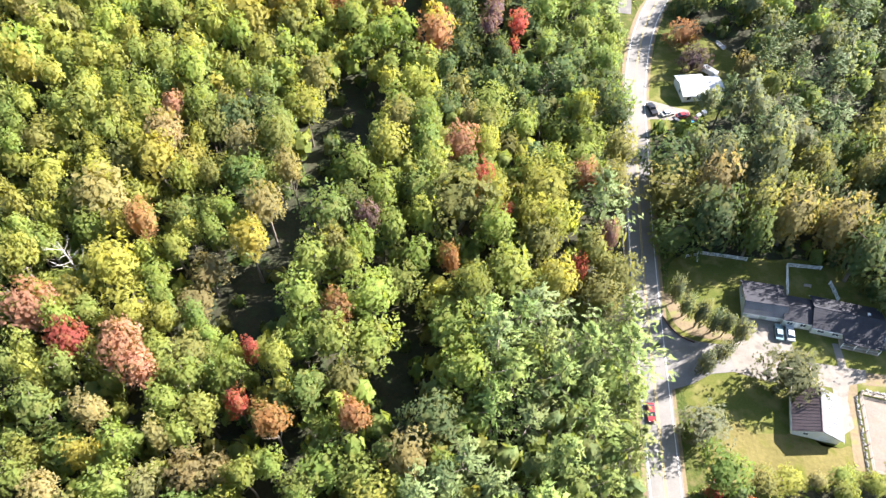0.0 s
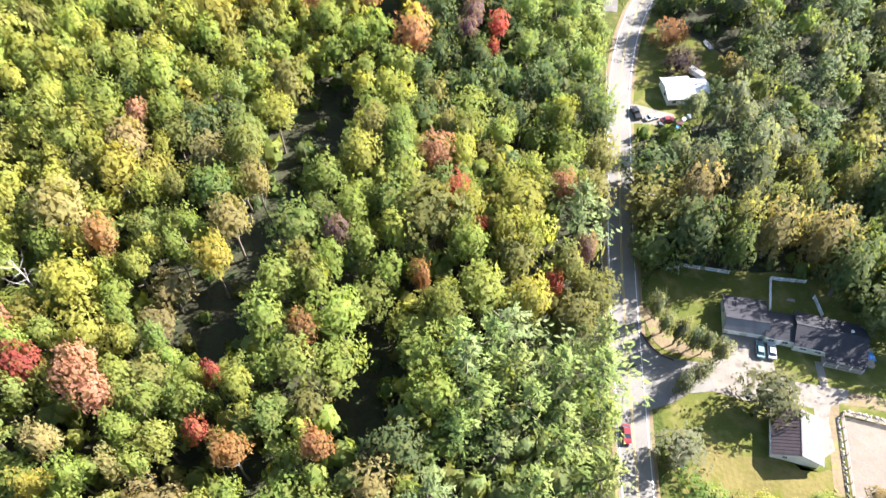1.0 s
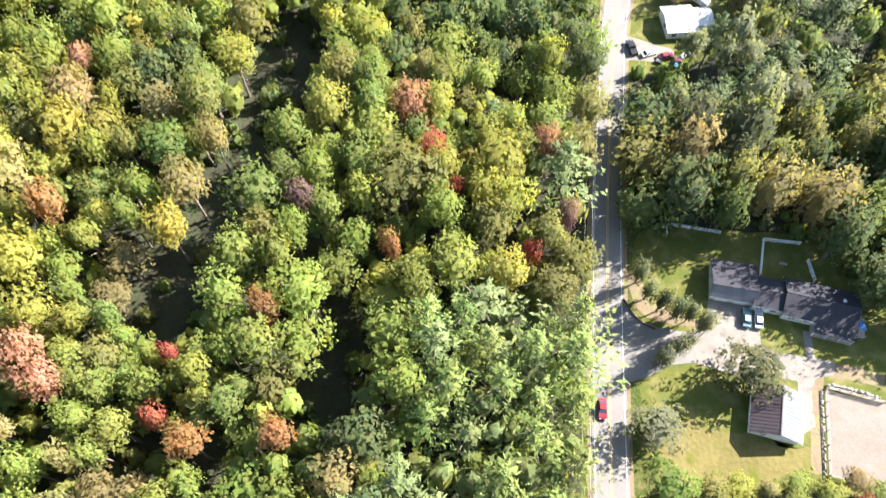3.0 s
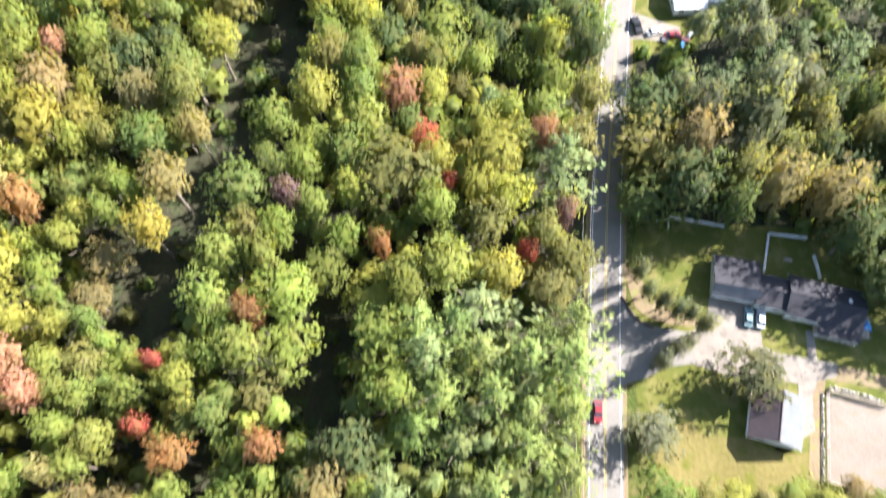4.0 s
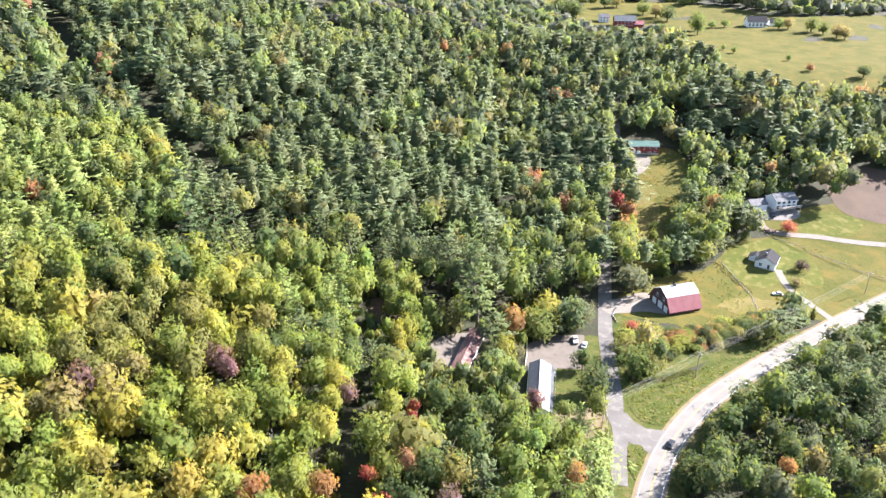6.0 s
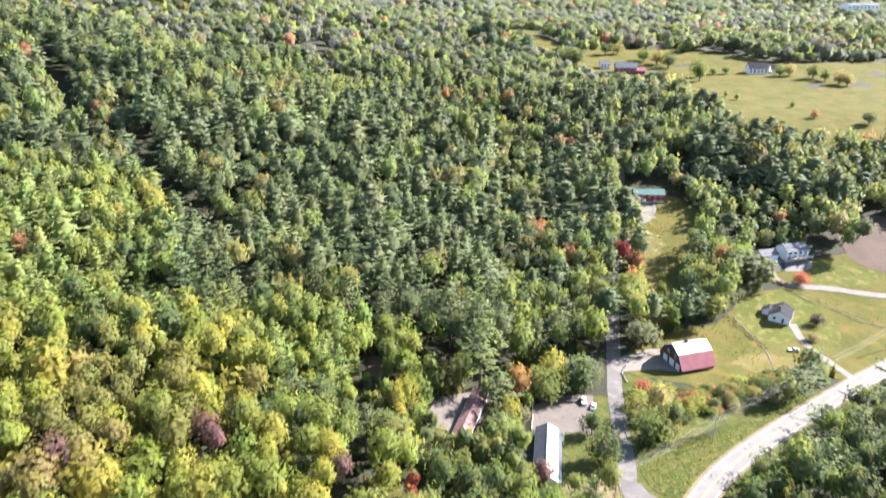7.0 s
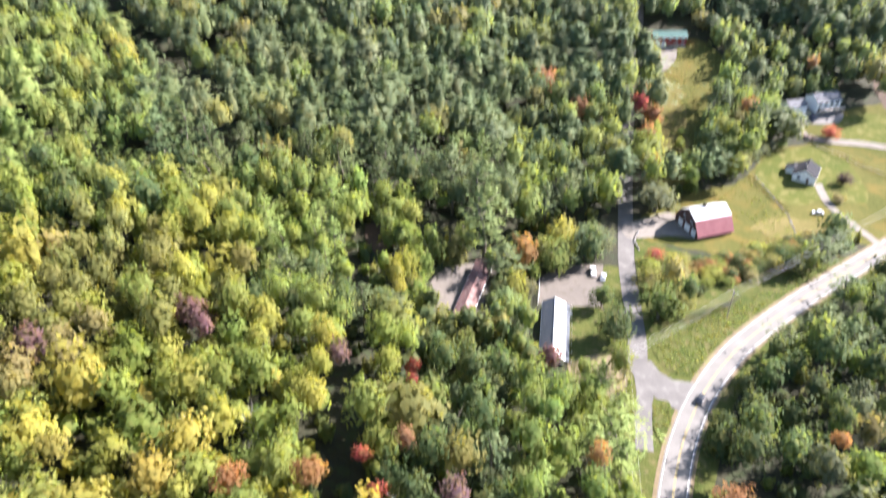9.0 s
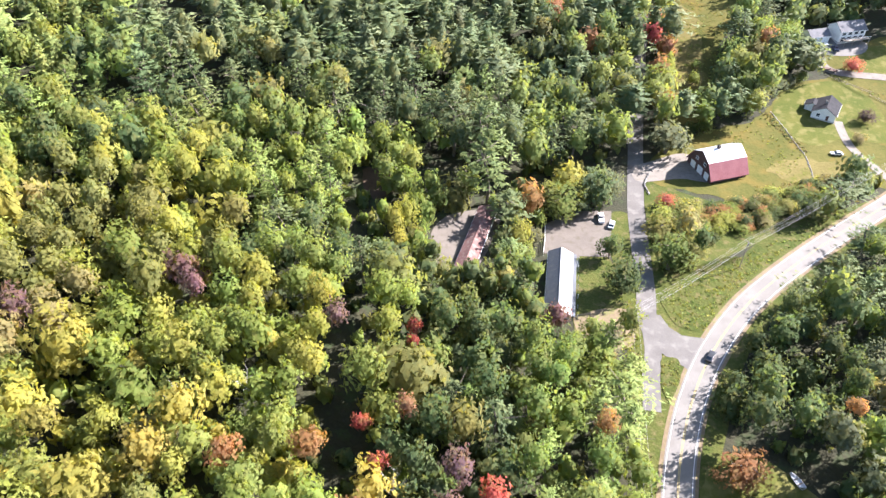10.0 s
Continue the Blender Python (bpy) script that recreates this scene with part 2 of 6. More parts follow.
def tube(bm, pts, radii, sides=7):
    """A tapered round bar along points."""
    rings = []
    for i, (p, r) in enumerate(zip(pts, radii)):
        a, b = Vector(pts[max(i - 1, 0)]), Vector(pts[min(i + 1, len(pts) - 1)])
        d = (b - a).normalized()
        u = d.cross(Vector((0.3, 0.9, 0.31))).normalized()
        w = d.cross(u)
        rings.append([bm.verts.new(Vector(p) + (u * math.cos(k) + w * math.sin(k)) * r) for k in (2 * math.pi * j / sides for j in range(sides))])
    for r0, r1 in zip(rings, rings[1:]):
        for j in range(sides):
            bm.faces.new((r0[j], r0[(j + 1) % sides], r1[(j + 1) % sides], r1[j]))
    bm.faces.new(rings[-1])
    bm.faces.new(rings[0][::-1])
    return bm


def rounded(pts, steps=4, closed=True):
    """A smooth outline through points."""
    out, n = [], len(pts)
    for i in range(n if closed else n - 1):
        if closed:
            p = [Vector(pts[(i + k) % n]) for k in (-1, 0, 1, 2)]
        else:
            p = [Vector(pts[min(max(i + k, 0), n - 1)]) for k in (-1, 0, 1, 2)]
        for s in range(steps):
            t = s / steps
            out.append(0.5 * (2 * p[1] + (p[2] - p[0]) * t + (2 * p[0] - 5 * p[1] + 4 * p[2] - p[3]) * t * t + (3 * p[1] - p[0] - 3 * p[2] + p[3]) * t ** 3))
    if not closed:
        out.append(Vector(pts[-1]))
    return out


def drape(name, outline, mat, lift, label, category="", step=4.0, smooth=True, ragged=0.0):
    """A patch of ground laid over the land."""
    pts = rounded([Vector((x, y, 0)) for x, y in outline], 6) if smooth else [Vector((x, y, 0)) for x, y in outline]
    if ragged:
        pts = [p + Vector((noise.noise(p * 0.23) * ragged, noise.noise(p * 0.23 + Vector((9, 4, 2))) * ragged, 0)) for p in pts]
    bm = bmesh.new()
    bm.faces.new([bm.verts.new(p) for p in pts])
    bmesh.ops.triangulate(bm, faces=bm.faces[:])
    for axis in (0, 1):
        lo, hi = min(p[axis] for p in pts), max(p[axis] for p in pts)
        c = math.ceil(lo / step) * step
        while c < hi:
            co, no = Vector((0, 0, 0)), Vector((0, 0, 0))
            co[axis], no[axis] = c, 1
            bmesh.ops.bisect_plane(bm, geom=bm.verts[:] + bm.edges[:] + bm.faces[:], plane_co=co, plane_no=no)
            c += step
    for v in bm.verts:
        v.co.z = land(v.co.x, v.co.y) + lift
    for f in bm.faces:
        if f.normal.z < 0:
            f.normal_flip()
    bm.normal_update()
    for f in bm.faces:
        if f.normal.z < 0:
            f.normal_flip()
    return tagged(put(name, bm, mat), label, category, kind="structure")


def strip(name, line, left, right, mat, lift, label="", parent=None, kind="structure", category="", steps=8):
    """A ribbon along a line of the plan, from left to right of it (metres, right positive)."""
    pts = rounded([Vector((x, y, 0)) for x, y in line], steps, closed=False)
    bm = bmesh.new()
    cols = max(2, int((right - left) / 2) + 1)
    rows = []
    for i, p in enumerate(pts):
        d = (pts[min(i + 1, len(pts) - 1)] - pts[max(i - 1, 0)]).normalized()
        side = Vector((d.y, -d.x, 0))
        row = []
        for k in range(cols):
            q = p + side * (left + (right - left) * k / (cols - 1))
            row.append(bm.verts.new((q.x, q.y, land(q.x, q.y) + lift)))
        rows.append(row)
    for a, b in zip(rows, rows[1:]):
        for k in range(cols - 1):
            bm.faces.new((a[k], a[k + 1], b[k + 1], b[k]))
    ob = put(name, bm, mat, parent)
    return tagged(ob, label, category, kind=kind if parent is None else "")


# ---- ground, one sheet ----
def axis_steps(*spans):
    out = []
    for a, b, s in spans:
        out.extend(np.arange(a, b, s))
    return np.array(out + [spans[-1][1]])


gx = axis_steps((-4500, -900, 300), (-900, -200, 35), (-200, 260, 5), (260, 1200, 40), (1200, 4500, 300))
gy = axis_steps((-1500, -100, 200), (-100, 0, 20), (0, 700, 5), (700, 2400, 50), (2400, 5000, 260))
X, Y = np.meshgrid(gx, gy)
Z = heights(X, Y)
nx, ny = len(gx), len(gy)
idx = np.arange(nx * ny).reshape(ny, nx)
quads = np.stack([idx[:-1, :-1], idx[:-1, 1:], idx[1:, 1:], idx[1:, :-1]], -1).reshape(-1, 4)
me = bpy.data.meshes.new("ground")
me.from_pydata(np.stack([X, Y, Z], -1).reshape(-1, 3).tolist(), [], quads.tolist())
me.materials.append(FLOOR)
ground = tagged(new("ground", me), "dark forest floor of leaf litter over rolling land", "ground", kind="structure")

# ---- roads ----
MAIN = [(36, -60), (40.6, 0), (44.5, 38), (48.1, 78), (51.2, 108), (54.2, 131), (57.6, 153.5), (60.2, 172), (65.6, 195), (70.4, 210), (77, 225), (87, 241.5), (102.5, 260), (125, 279.5), (151.5, 299.5), (200, 333), (300, 395)]
SIDE = [(79, 236), (72.5, 243), (70.5, 252), (72.3, 263), (75, 285), (77.5, 305), (80.5, 322), (90, 372), (106, 451), (116, 490), (122, 518), (128, 557), (140, 620), (150, 700)]
SPUR = [(65, 219.5), (67.2, 231), (69.6, 240), (70.6, 250)]
drape("verge", [(38, 25), (52, 25), (58, 90), (63, 150), (72, 190), (96, 240), (130, 272), (180, 310), (175, 318), (120, 292), (96, 272), (80, 268), (78, 300), (66, 300), (64, 255), (60, 225), (56, 190), (48, 130), (44, 90)], ROUGH, 0.05, "rough grass and weeds beside the road", "verge", ragged=1.5)
strip("road_shoulder", MAIN, -4.7, 4.5, DRY, 0.09, "dry gravelly shoulder along the road", category="shoulder")
road = strip("road", MAIN, -3.7, 3.7, ASPHALT, 0.13, "worn grey two-lane asphalt road", category="road")
side = strip("side_road", SIDE, -2.9, 2.9, OLD_ASPHALT, 0.12, "narrow grey asphalt side road", category="road")
spur = strip("road_spur", SPUR, -2.3, 2.3, OLD_ASPHALT, 0.117, "short stub of old pavement", category="road")
drape("junction_apron", [(71, 246), (73.5, 240), (77.5, 233), (83, 237), (88.5, 245), (84.5, 244.8), (79, 245.8), (76, 249), (74.5, 254), (70, 254)], OLD_ASPHALT, 0.125, "grey asphalt apron of the junction", "road", smooth=False)
for nm, off, mt in (("edge_line", -3.15, WHITE_LINE), ("edge_line", 3.15, WHITE_LINE), ("centre_line", -0.16, YELLOW_LINE), ("centre_line", 0.16, YELLOW_LINE)):
    strip(nm, MAIN, off - 0.075, off + 0.075, mt, 0.146, parent=road, steps=10)
drape("grass_triangle", [(77.5, 264), (77.2, 253), (80, 249), (85.5, 248), (92, 257), (103, 268.5), (122, 285), (112, 282), (96, 274)], ROUGH, 0.16, "rough grassy triangle between the roads", "grass", ragged=0.6)
drape("hedge_bank", [(81, 277), (98, 279.5), (122, 293), (148, 310), (134, 313), (112, 309), (98, 315), (84, 322)], ROUGH, 0.058, "rough grass under the hedge between road and barn", "verge", ragged=1.0)
drape("small_island", [(71.6, 237.2), (75.6, 237), (75.3, 232), (73, 227), (70, 222.5), (69.2, 226), (70, 232)], ROUGH, 0.17, "small weedy island beside the road", "grass", ragged=0.3)

# ---- yards, lots and fields ----
drape("lawn", [(54, 52), (62, 46), (84, 50), (112, 40), (150, 46), (152, 84), (118, 96), (98, 107), (84, 108), (62, 110), (55.5, 96)], LAWN, 0.055, "mown green lawn with dry patches round the house", "lawn", ragged=1.2)
drape("driveway_apron", [(52.2, 93), (54.2, 88.6), (56.2, 85.8), (59.5, 84.2), (66.5, 83), (67, 76.2), (61, 75.6), (56.4, 73.2), (50.7, 71.5), (50.6, 80)], ASPHALT, 0.124, "grey asphalt driveway mouth at the road", "driveway", smooth=False)
drape("driveway", [(65.5, 82.5), (70.5, 85), (71.9, 91), (76, 90.8), (82.8, 89.4), (81.9, 84.5), (81.6, 80), (84.5, 78.5), (90.7, 77.4), (91.3, 83.5), (93, 83.2), (92.5, 77), (96.6, 76.3), (95.6, 73.3), (91.5, 72.6), (89.8, 69), (89, 62.5), (85.6, 60.5), (86.4, 66), (87.5, 72), (82, 73), (74, 73.6), (66, 76.2)], GRAVEL, 0.11, "pale concrete-grey driveway before the garage", "driveway", smooth=False)
drape("planting_bed", [(54.2, 97), (56.8, 97), (60, 90), (68, 86), (70, 84.4), (62.5, 84.9), (57.5, 86.5), (55, 91)], DRY, 0.13, "dry mulched bed under the roadside conifers", "garden bed", ragged=0.4)
drape("riding_arena", [(92.8, 70.2), (105, 67), (118, 63.4), (113, 46), (101, 49.4), (89.3, 52.8)], SAND, 0.13, "sandy riding arena with hoof-worn surface", "arena", smooth=False)
drape("dry_lawn_patch", [(54, 53), (66, 50), (84, 53), (88, 57), (74, 60.5), (64, 63), (58, 60)], DRY_GRASS, 0.09, "dry straw-coloured patch of lawn", "lawn", ragged=2.5)
strip("worn_path", [(87.0, 53), (88.6, 60), (90.2, 67), (92.2, 73.5)], -1.2, 1.3, DRY, 0.095, "bare worn ground beside the riding arena", category="path")
strip("worn_path", [(94.5, 74.2), (100, 73.6), (106, 71.8)], -1.6, 1.6, DRY, 0.098, "bare worn ground above the riding arena", category="path")
drape("yard_lawn", [(62, 160), (70, 158), (90, 166), (98, 178), (98, 194), (88, 206), (78, 206), (70, 194)], LAWN, 0.06, "shaded lawn round the small white house", "lawn", ragged=1.0)
drape("cottage_drive", [(60, 168.5), (63.5, 171.5), (72, 168), (76, 166), (72, 162), (64, 162.5), (59, 161)], GRAVEL, 0.11, "pale gravel pull-in beside the road", "driveway")
drape("motel_lot", [(45, 297), (56, 305), (69, 305), (66.5, 290), (64.5, 280), (55, 280.5), (53.5, 279), (43.5, 282)], LOT_GRAVEL, 0.1, "pale gravel parking lot of the long white building", "parking lot", smooth=False)
drape("motel_lawn", [(53, 279), (64, 279), (66, 257), (63, 244), (54, 240), (49, 246)], ROUGH, 0.08, "shaded rough lawn beside the long white building", "lawn", ragged=0.8)
drape("motel_dry_yard", [(51, 254), (66, 256), (64.5, 242), (55, 240), (50, 246)], DRY, 0.12, "dry brown yard at the building's end", "yard", ragged=0.8)
drape("old_lot", [(7, 280), (10, 296), (23.5, 304), (32, 306), (28, 290), (20, 268), (13, 268)], LOT_GRAVEL, 0.1, "worn gravel parking lot beside the red roof", "parking lot", ragged=0.8)
drape("forest_clearing", [(-17, 320), (-6, 322), (-5, 313), (-9, 306), (-13, 303), (-17, 310)], SOIL, 0.1, "brown gravel clearing among the trees", "clearing", ragged=1.2)
drape("barn_meadow", [(88, 336), (112, 356), (135, 364), (148, 378), (160, 391), (178, 396), (176, 411), (190, 415), (225, 428), (280, 420), (250, 340), (180, 318), (157, 326), (144, 318), (122, 310), (108, 314), (88, 322)], MEADOW, 0.06, "sunlit meadow of dry and green grass", "meadow", step=5, ragged=1.5)
drape("house_lawn", [(146, 372), (158, 387), (182, 392), (190, 372), (184, 350), (168, 352), (156, 347), (147, 354)], LAWN, 0.11, "mown green lawn round the white house", "lawn", ragged=0.8)
drape("upper_lawn", [(190, 402), (205, 396), (222, 398), (232, 412), (214, 420), (196, 414)], LAWN, 0.12, "green lawn above the gravel drive", "lawn", ragged=0.8)
strip("gravel_drive", [(182, 420), (178, 410), (179, 401), (188, 397.5), (203, 395), (222, 390), (260, 385)], -2.3, 2.3, GRAVEL, 0.19, "pale gravel drive to the upper white house", category="driveway")
strip("house_drive", [(170, 364), (168.5, 354), (168.5, 344), (171.5, 332), (175, 318)], -1.7, 1.7, GRAVEL, 0.17, "pale gravel drive of the white house", category="driveway")
drape("barn_drive", [(81, 331), (90, 336.5), (104, 341), (109, 323), (98, 325), (82, 323)], GRAVEL, 0.14, "pale gravel drive before the barn", "driveway", ragged=0.4)
drape("upper_yard", [(178, 414), (184, 425), (202, 422), (200, 414), (190, 411)], ASPHALT, 0.17, "asphalt yard before the upper house", "driveway")
drape("bare_field", [(226, 420), (236, 462), (262, 470), (300, 450), (260, 410)], SOIL, 0.1, "bare reddish-brown ploughed soil", "field", ragged=1.5)
drape("hill_meadow", [(116, 478), (134, 484), (150, 490), (161, 464), (156, 446), (136, 420), (128, 392), (116, 366), (104, 352), (100, 366), (108, 400), (115, 436)], MEADOW, 0.1, "sloping meadow below the red house", "meadow", step=5, ragged=1.5)
drape("red_house_drive", [(117, 470), (119, 481), (134, 482), (135, 474), (130, 464), (124, 458), (119, 462)], GRAVEL, 0.2, "pale gravel turning place", "driveway")
drape("far_field", [(198, 625), (216, 585), (246, 555), (300, 550), (390, 575), (490, 650), (500, 800), (450, 822), (354, 818), (310, 878), (226, 890)], MEADOW, 0.2, "wide sunlit pasture on the far hillside", "field", step=10, ragged=3)
drape("dry_hillside", [(108, 392), (112, 420), (119, 448), (130, 446), (128, 424), (124, 400), (116, 380), (108, 372)], DRY_GRASS, 0.16, "brown dry grass low on the meadow slope", "meadow", step=5, ragged=4)
drape("dry_meadow_patch", [(130, 330), (142, 338), (158, 336), (166, 330), (156, 328), (142, 322)], DRY_GRASS, 0.12, "brown dry patch in the barn meadow", "meadow", step=5, ragged=3)
drape("farm_yard", [(120, 772), (146, 724), (188, 756), (256, 784), (284, 872), (180, 905), (146, 850)], MEADOW, 0.25, "grassy farm yard round the red barn", "field", step=10, ragged=3)
drape("left_field", [(30, 1120), (84, 1040), (138, 886), (116, 850), (74, 950), (30, 1060)], MEADOW, 0.3, "strip of open pasture between woods", "field", step=12, ragged=3)
drape("gravel_pit", [(660, 1800), (740, 1820), (770, 1930), (680, 1960)], DRY, 0.6, "distant patch of bare sandy ground", "clearing", step=30)

# ---- trees: crown shapes ----
PHI = (1 + 5 ** 0.5) / 2
ICO_V = np.array([(-1, PHI, 0), (1, PHI, 0), (-1, -PHI, 0), (1, -PHI, 0), (0, -1, PHI), (0, 1, PHI), (0, -1, -PHI), (0, 1, -PHI), (PHI, 0, -1), (PHI, 0, 1), (-PHI, 0, -1), (-PHI, 0, 1)]) / math.hypot(1, PHI)
ICO_F = np.array([0, 11, 5, 0, 5, 1, 0, 1, 7, 0, 7, 10, 0, 10, 11, 1, 5, 9, 5, 11, 4, 11, 10, 2, 10, 7, 6, 7, 1, 8, 3, 9, 4, 3, 4, 2, 3, 2, 6, 3, 6, 8, 3, 8, 9, 4, 9, 5, 2, 4, 11, 6, 2, 10, 8, 6, 7, 9, 8, 1]).reshape(-1, 3)


def unit(v):
    return v / np.maximum(np.linalg.norm(v, axis=-1, keepdims=True), 1e-9)


def spin(g):
    """A chance rotation (never a mirror)."""
    q = np.linalg.qr(g.normal(size=(3, 3)))[0]
    return q if np.linalg.det(q) > 0 else -q


class Shape:
    """Triangles and four-cornered leaf sprays, gathered in arrays."""

    def __init__(self):
        self.v, self.f, self.d, self.inner, self.n = [], [], [], [], 0

    def add(self, v, f, d, inner=0):
        """Corners, triangles and the way each corner faces."""
        self.v.append(np.asarray(v, float))
        self.d.append(np.asarray(d, float))
        self.inner.append(np.full(len(f), inner))
        self.f.append(np.asarray(f) + self.n)
        self.n += len(v)

    def sprays(self, at, along, normal, length, width, facing=None):
        """Diamond-shaped sprays of leaves: place, way and facing, as arrays."""
        t = unit(along - normal * (along * normal).sum(1, keepdims=True))
        s = np.cross(normal, t)
        a, b = t * length[:, None], s * width[:, None]
        v = np.stack([at - a, at - b * 0.9 - a * 0.1, at + a, at + b * 0.9 - a * 0.1], 1).reshape(-1, 3)
        k = np.arange(len(at))[:, None] * 4
        self.add(v, np.concatenate([k + (0, 1, 2), k + (0, 2, 3)], 1).reshape(-1, 3), np.repeat(normal if facing is None else facing, 4, 0))

    def done(self):
        return np.concatenate(self.v), np.concatenate(self.f), unit(np.concatenate(self.d)), np.concatenate(self.inner)


def broadleaf(seed, tips, per, size, tall=1.0, boughs=7, deep=0.34, core=0.0):
    """A domed crown about 1 wide in radius, its base at 0: boughs that end in many upright tufts of leaf sprays, with gaps between."""
    g = np.random.default_rng(seed)
    sh = Shape()
    arms = unit(g.normal(size=(boughs, 3)) * (1, 1, 0.75) + (0, 0, 0.55))
    share, turn = g.uniform(0.95, 1.05, boughs), g.uniform(0, 6.3, 2)

    def over(n, low):
        """n ways spread over the dome and how far the crown reaches along each."""
        k = np.arange(n)
        up = 1 - (k + g.uniform(0.1, 0.9, n)) / n * low
        az = k * 2.39996 + g.uniform(0, 6.3) + g.normal(0, 0.25, n)
        flat = np.sqrt(np.clip(1 - up ** 2, 0, 1))
        way = np.stack([flat * np.cos(az), flat * np.sin(az), up], 1)
        near = np.exp(8 * ((way @ arms.T) * share - 1)).max(1)
        swell = 1 + 0.12 * np.sin(3 * az + turn[0]) * flat + 0.09 * np.sin(2 * az + turn[1]) * flat
        return way, swell * (1 - deep + deep * np.clip(near * 1.3, 0, 1))

    # the leafy mass of the boughs
    m = int(tips * per * 0.42)
    way, reach = over(m, 1.5)
    p = way * (reach * g.uniform(0.62, 0.9, m))[:, None] * (1, 1, tall)
    nrm = unit(way + g.normal(size=(m, 3)) * 0.38)
    sh.sprays(p, g.normal(size=(m, 3)), nrm, size * g.uniform(1.0, 1.7, m), size * g.uniform(0.8, 1.4, m), nrm * 0.35 + way * 0.4 + (0, 0, 0.45))
    # tufts that stand out of it
    way, reach = over(tips, 1.42)
    tip = way * (reach * g.uniform(0.9, 1.07, tips))[:, None] * (1, 1, tall)
    lean = unit(way * 0.75 + (0, 0, 0.5) + g.normal(size=(tips, 3)) * 0.22)
    long = g.uniform(0.10, 0.22, tips) * (60 / tips) ** 0.3
    t = np.repeat(np.arange(tips), per)
    m = len(t)
    q = 0.4 - 1.6 * g.uniform(0, 1, m) ** 0.8
    p = tip[t] + lean[t] * (q * long[t])[:, None] + g.normal(size=(m, 3)) * (long[t] * (0.4 - 0.3 * q))[:, None] * 0.7
    fan = unit(lean[t] + g.normal(size=(m, 3)) * 0.6)
    nrm = unit(g.normal(size=(m, 3)) * 0.6 + way[t] * 0.75 + (0, 0, 0.35))
    sh.sprays(p, fan, nrm, size * g.uniform(0.6, 1.3, m), size * g.uniform(0.4, 0.75, m), nrm * 0.32 + way[t] * 0.38 + (0, 0, 0.5))
    if core:
        v = ICO_V @ spin(g) * g.uniform(0.7, 1.2, (12, 1)) * core * (1, 1, tall)
        sh.add(v, ICO_F, unit(v), 1)
    v, f, d, inner = sh.done()
    v[:, 2] += 0.35 * tall
    return v, f, d, inner


def pine(seed, whorls, per, size, arms=5, core=0.0):
    """A pine crown 1 high and about 0.3 in radius: uneven tiers of flat, up-swept plumes round the stem, with air between the tiers."""
    g = np.random.default_rng(seed)
    sh = Shape()
    for w in range(whorls):
        h = w / (whorls - 1)
        reach = 0.34 * np.interp(h, (0, 0.22, 0.5, 0.8, 1), (0.72, 1.0, 0.86, 0.5, 0.16)) * g.uniform(0.78, 1.15)
        for a in np.arange(arms) * 2 * math.pi / arms + g.uniform(0, 6.3) + g.normal(0, 0.3, arms):
            rr = reach * g.uniform(0.5, 1.25)
            m = max(4, int(per * (0.35 + 0.65 * (1 - h))))
            q = g.uniform(0.12, 1, m) ** 0.7
            aa = a + g.normal(0, 0.2, m) * (1.15 - q * 0.45)
            out = np.stack([np.cos(aa), np.sin(aa), np.full(m, 0.22)], 1)
            p = out * (q * rr)[:, None] + np.stack([np.zeros(m), np.zeros(m), 0.02 + 0.95 * h + g.normal(0, 0.11 / whorls, m) - 0.05 * reach + 0.22 * rr * q * q], 1)
            fan = unit(out + g.normal(size=(m, 3)) * 0.5)
            nrm = unit(g.normal(size=(m, 3)) * 0.6 + (0, 0, 0.6) + out * 0.45)
            sh.sprays(p, fan, nrm, size * g.uniform(0.6, 1.3, m), size * g.uniform(0.28, 0.5, m), nrm * 0.4 + out * 0.4 + (0, 0, 0.4))
    m = per * 2
    p = np.stack([g.normal(0, 0.012, m), g.normal(0, 0.012, m), 0.92 + g.uniform(0, 0.09, m)], 1)
    sh.sprays(p, unit(g.normal(size=(m, 3)) * 0.7 + (0, 0, 1)), unit(g.normal(size=(m, 3))), np.full(m, size * 0.8), np.full(m, size * 0.3))
    if core:
        v = np.array([(math.cos(a) * w, math.sin(a) * w, h) for h, w in ((0.06, 0.12), (0.3, core), (0.65, core * 0.6), (0.95, 0.015)) for a in np.arange(5) * 1.257 + h])
        f = [(r * 5 + i, r * 5 + (i + 1) % 5, r * 5 + 5 + i) for r in range(3) for i in range(5)] + [(r * 5 + (i + 1) % 5, r * 5 + 5 + (i + 1) % 5, r * 5 + 5 + i) for r in range(3) for i in range(5)]
        sh.add(v, f, v * (1, 1, 0) + (0, 0, 0.08), 1)
    m = whorls * 6
    hh = g.uniform(0.05, 0.9, m)
    p = np.stack([g.normal(0, 0.05, m), g.normal(0, 0.05, m), hh], 1)
    sh.sprays(p, g.normal(size=(m, 3)), unit(g.normal(size=(m, 3))), np.full(m, size * 1.3), np.full(m, size * 0.7))
    return sh.done()


def dome(seed, lumps):
    """A distant crown: a few uneven lumps."""
    g = np.random.default_rng(seed)
    sh = Shape()
    for i in range(lumps):
        c = np.array((g.uniform(-.65, .65), g.uniform(-.65, .65), g.uniform(-0.1, 0.65))) if i else np.array((0, 0, 0.2))
        w = ICO_V @ spin(g)
        sh.add(w * (0.75 if not i else 0.5) * g.uniform(0.55, 1.35, (12, 1)) + c, ICO_F, w * 0.4 + unit(c + w * 0.5) * 0.3 + (0, 0, 0.55))
    return sh.done()


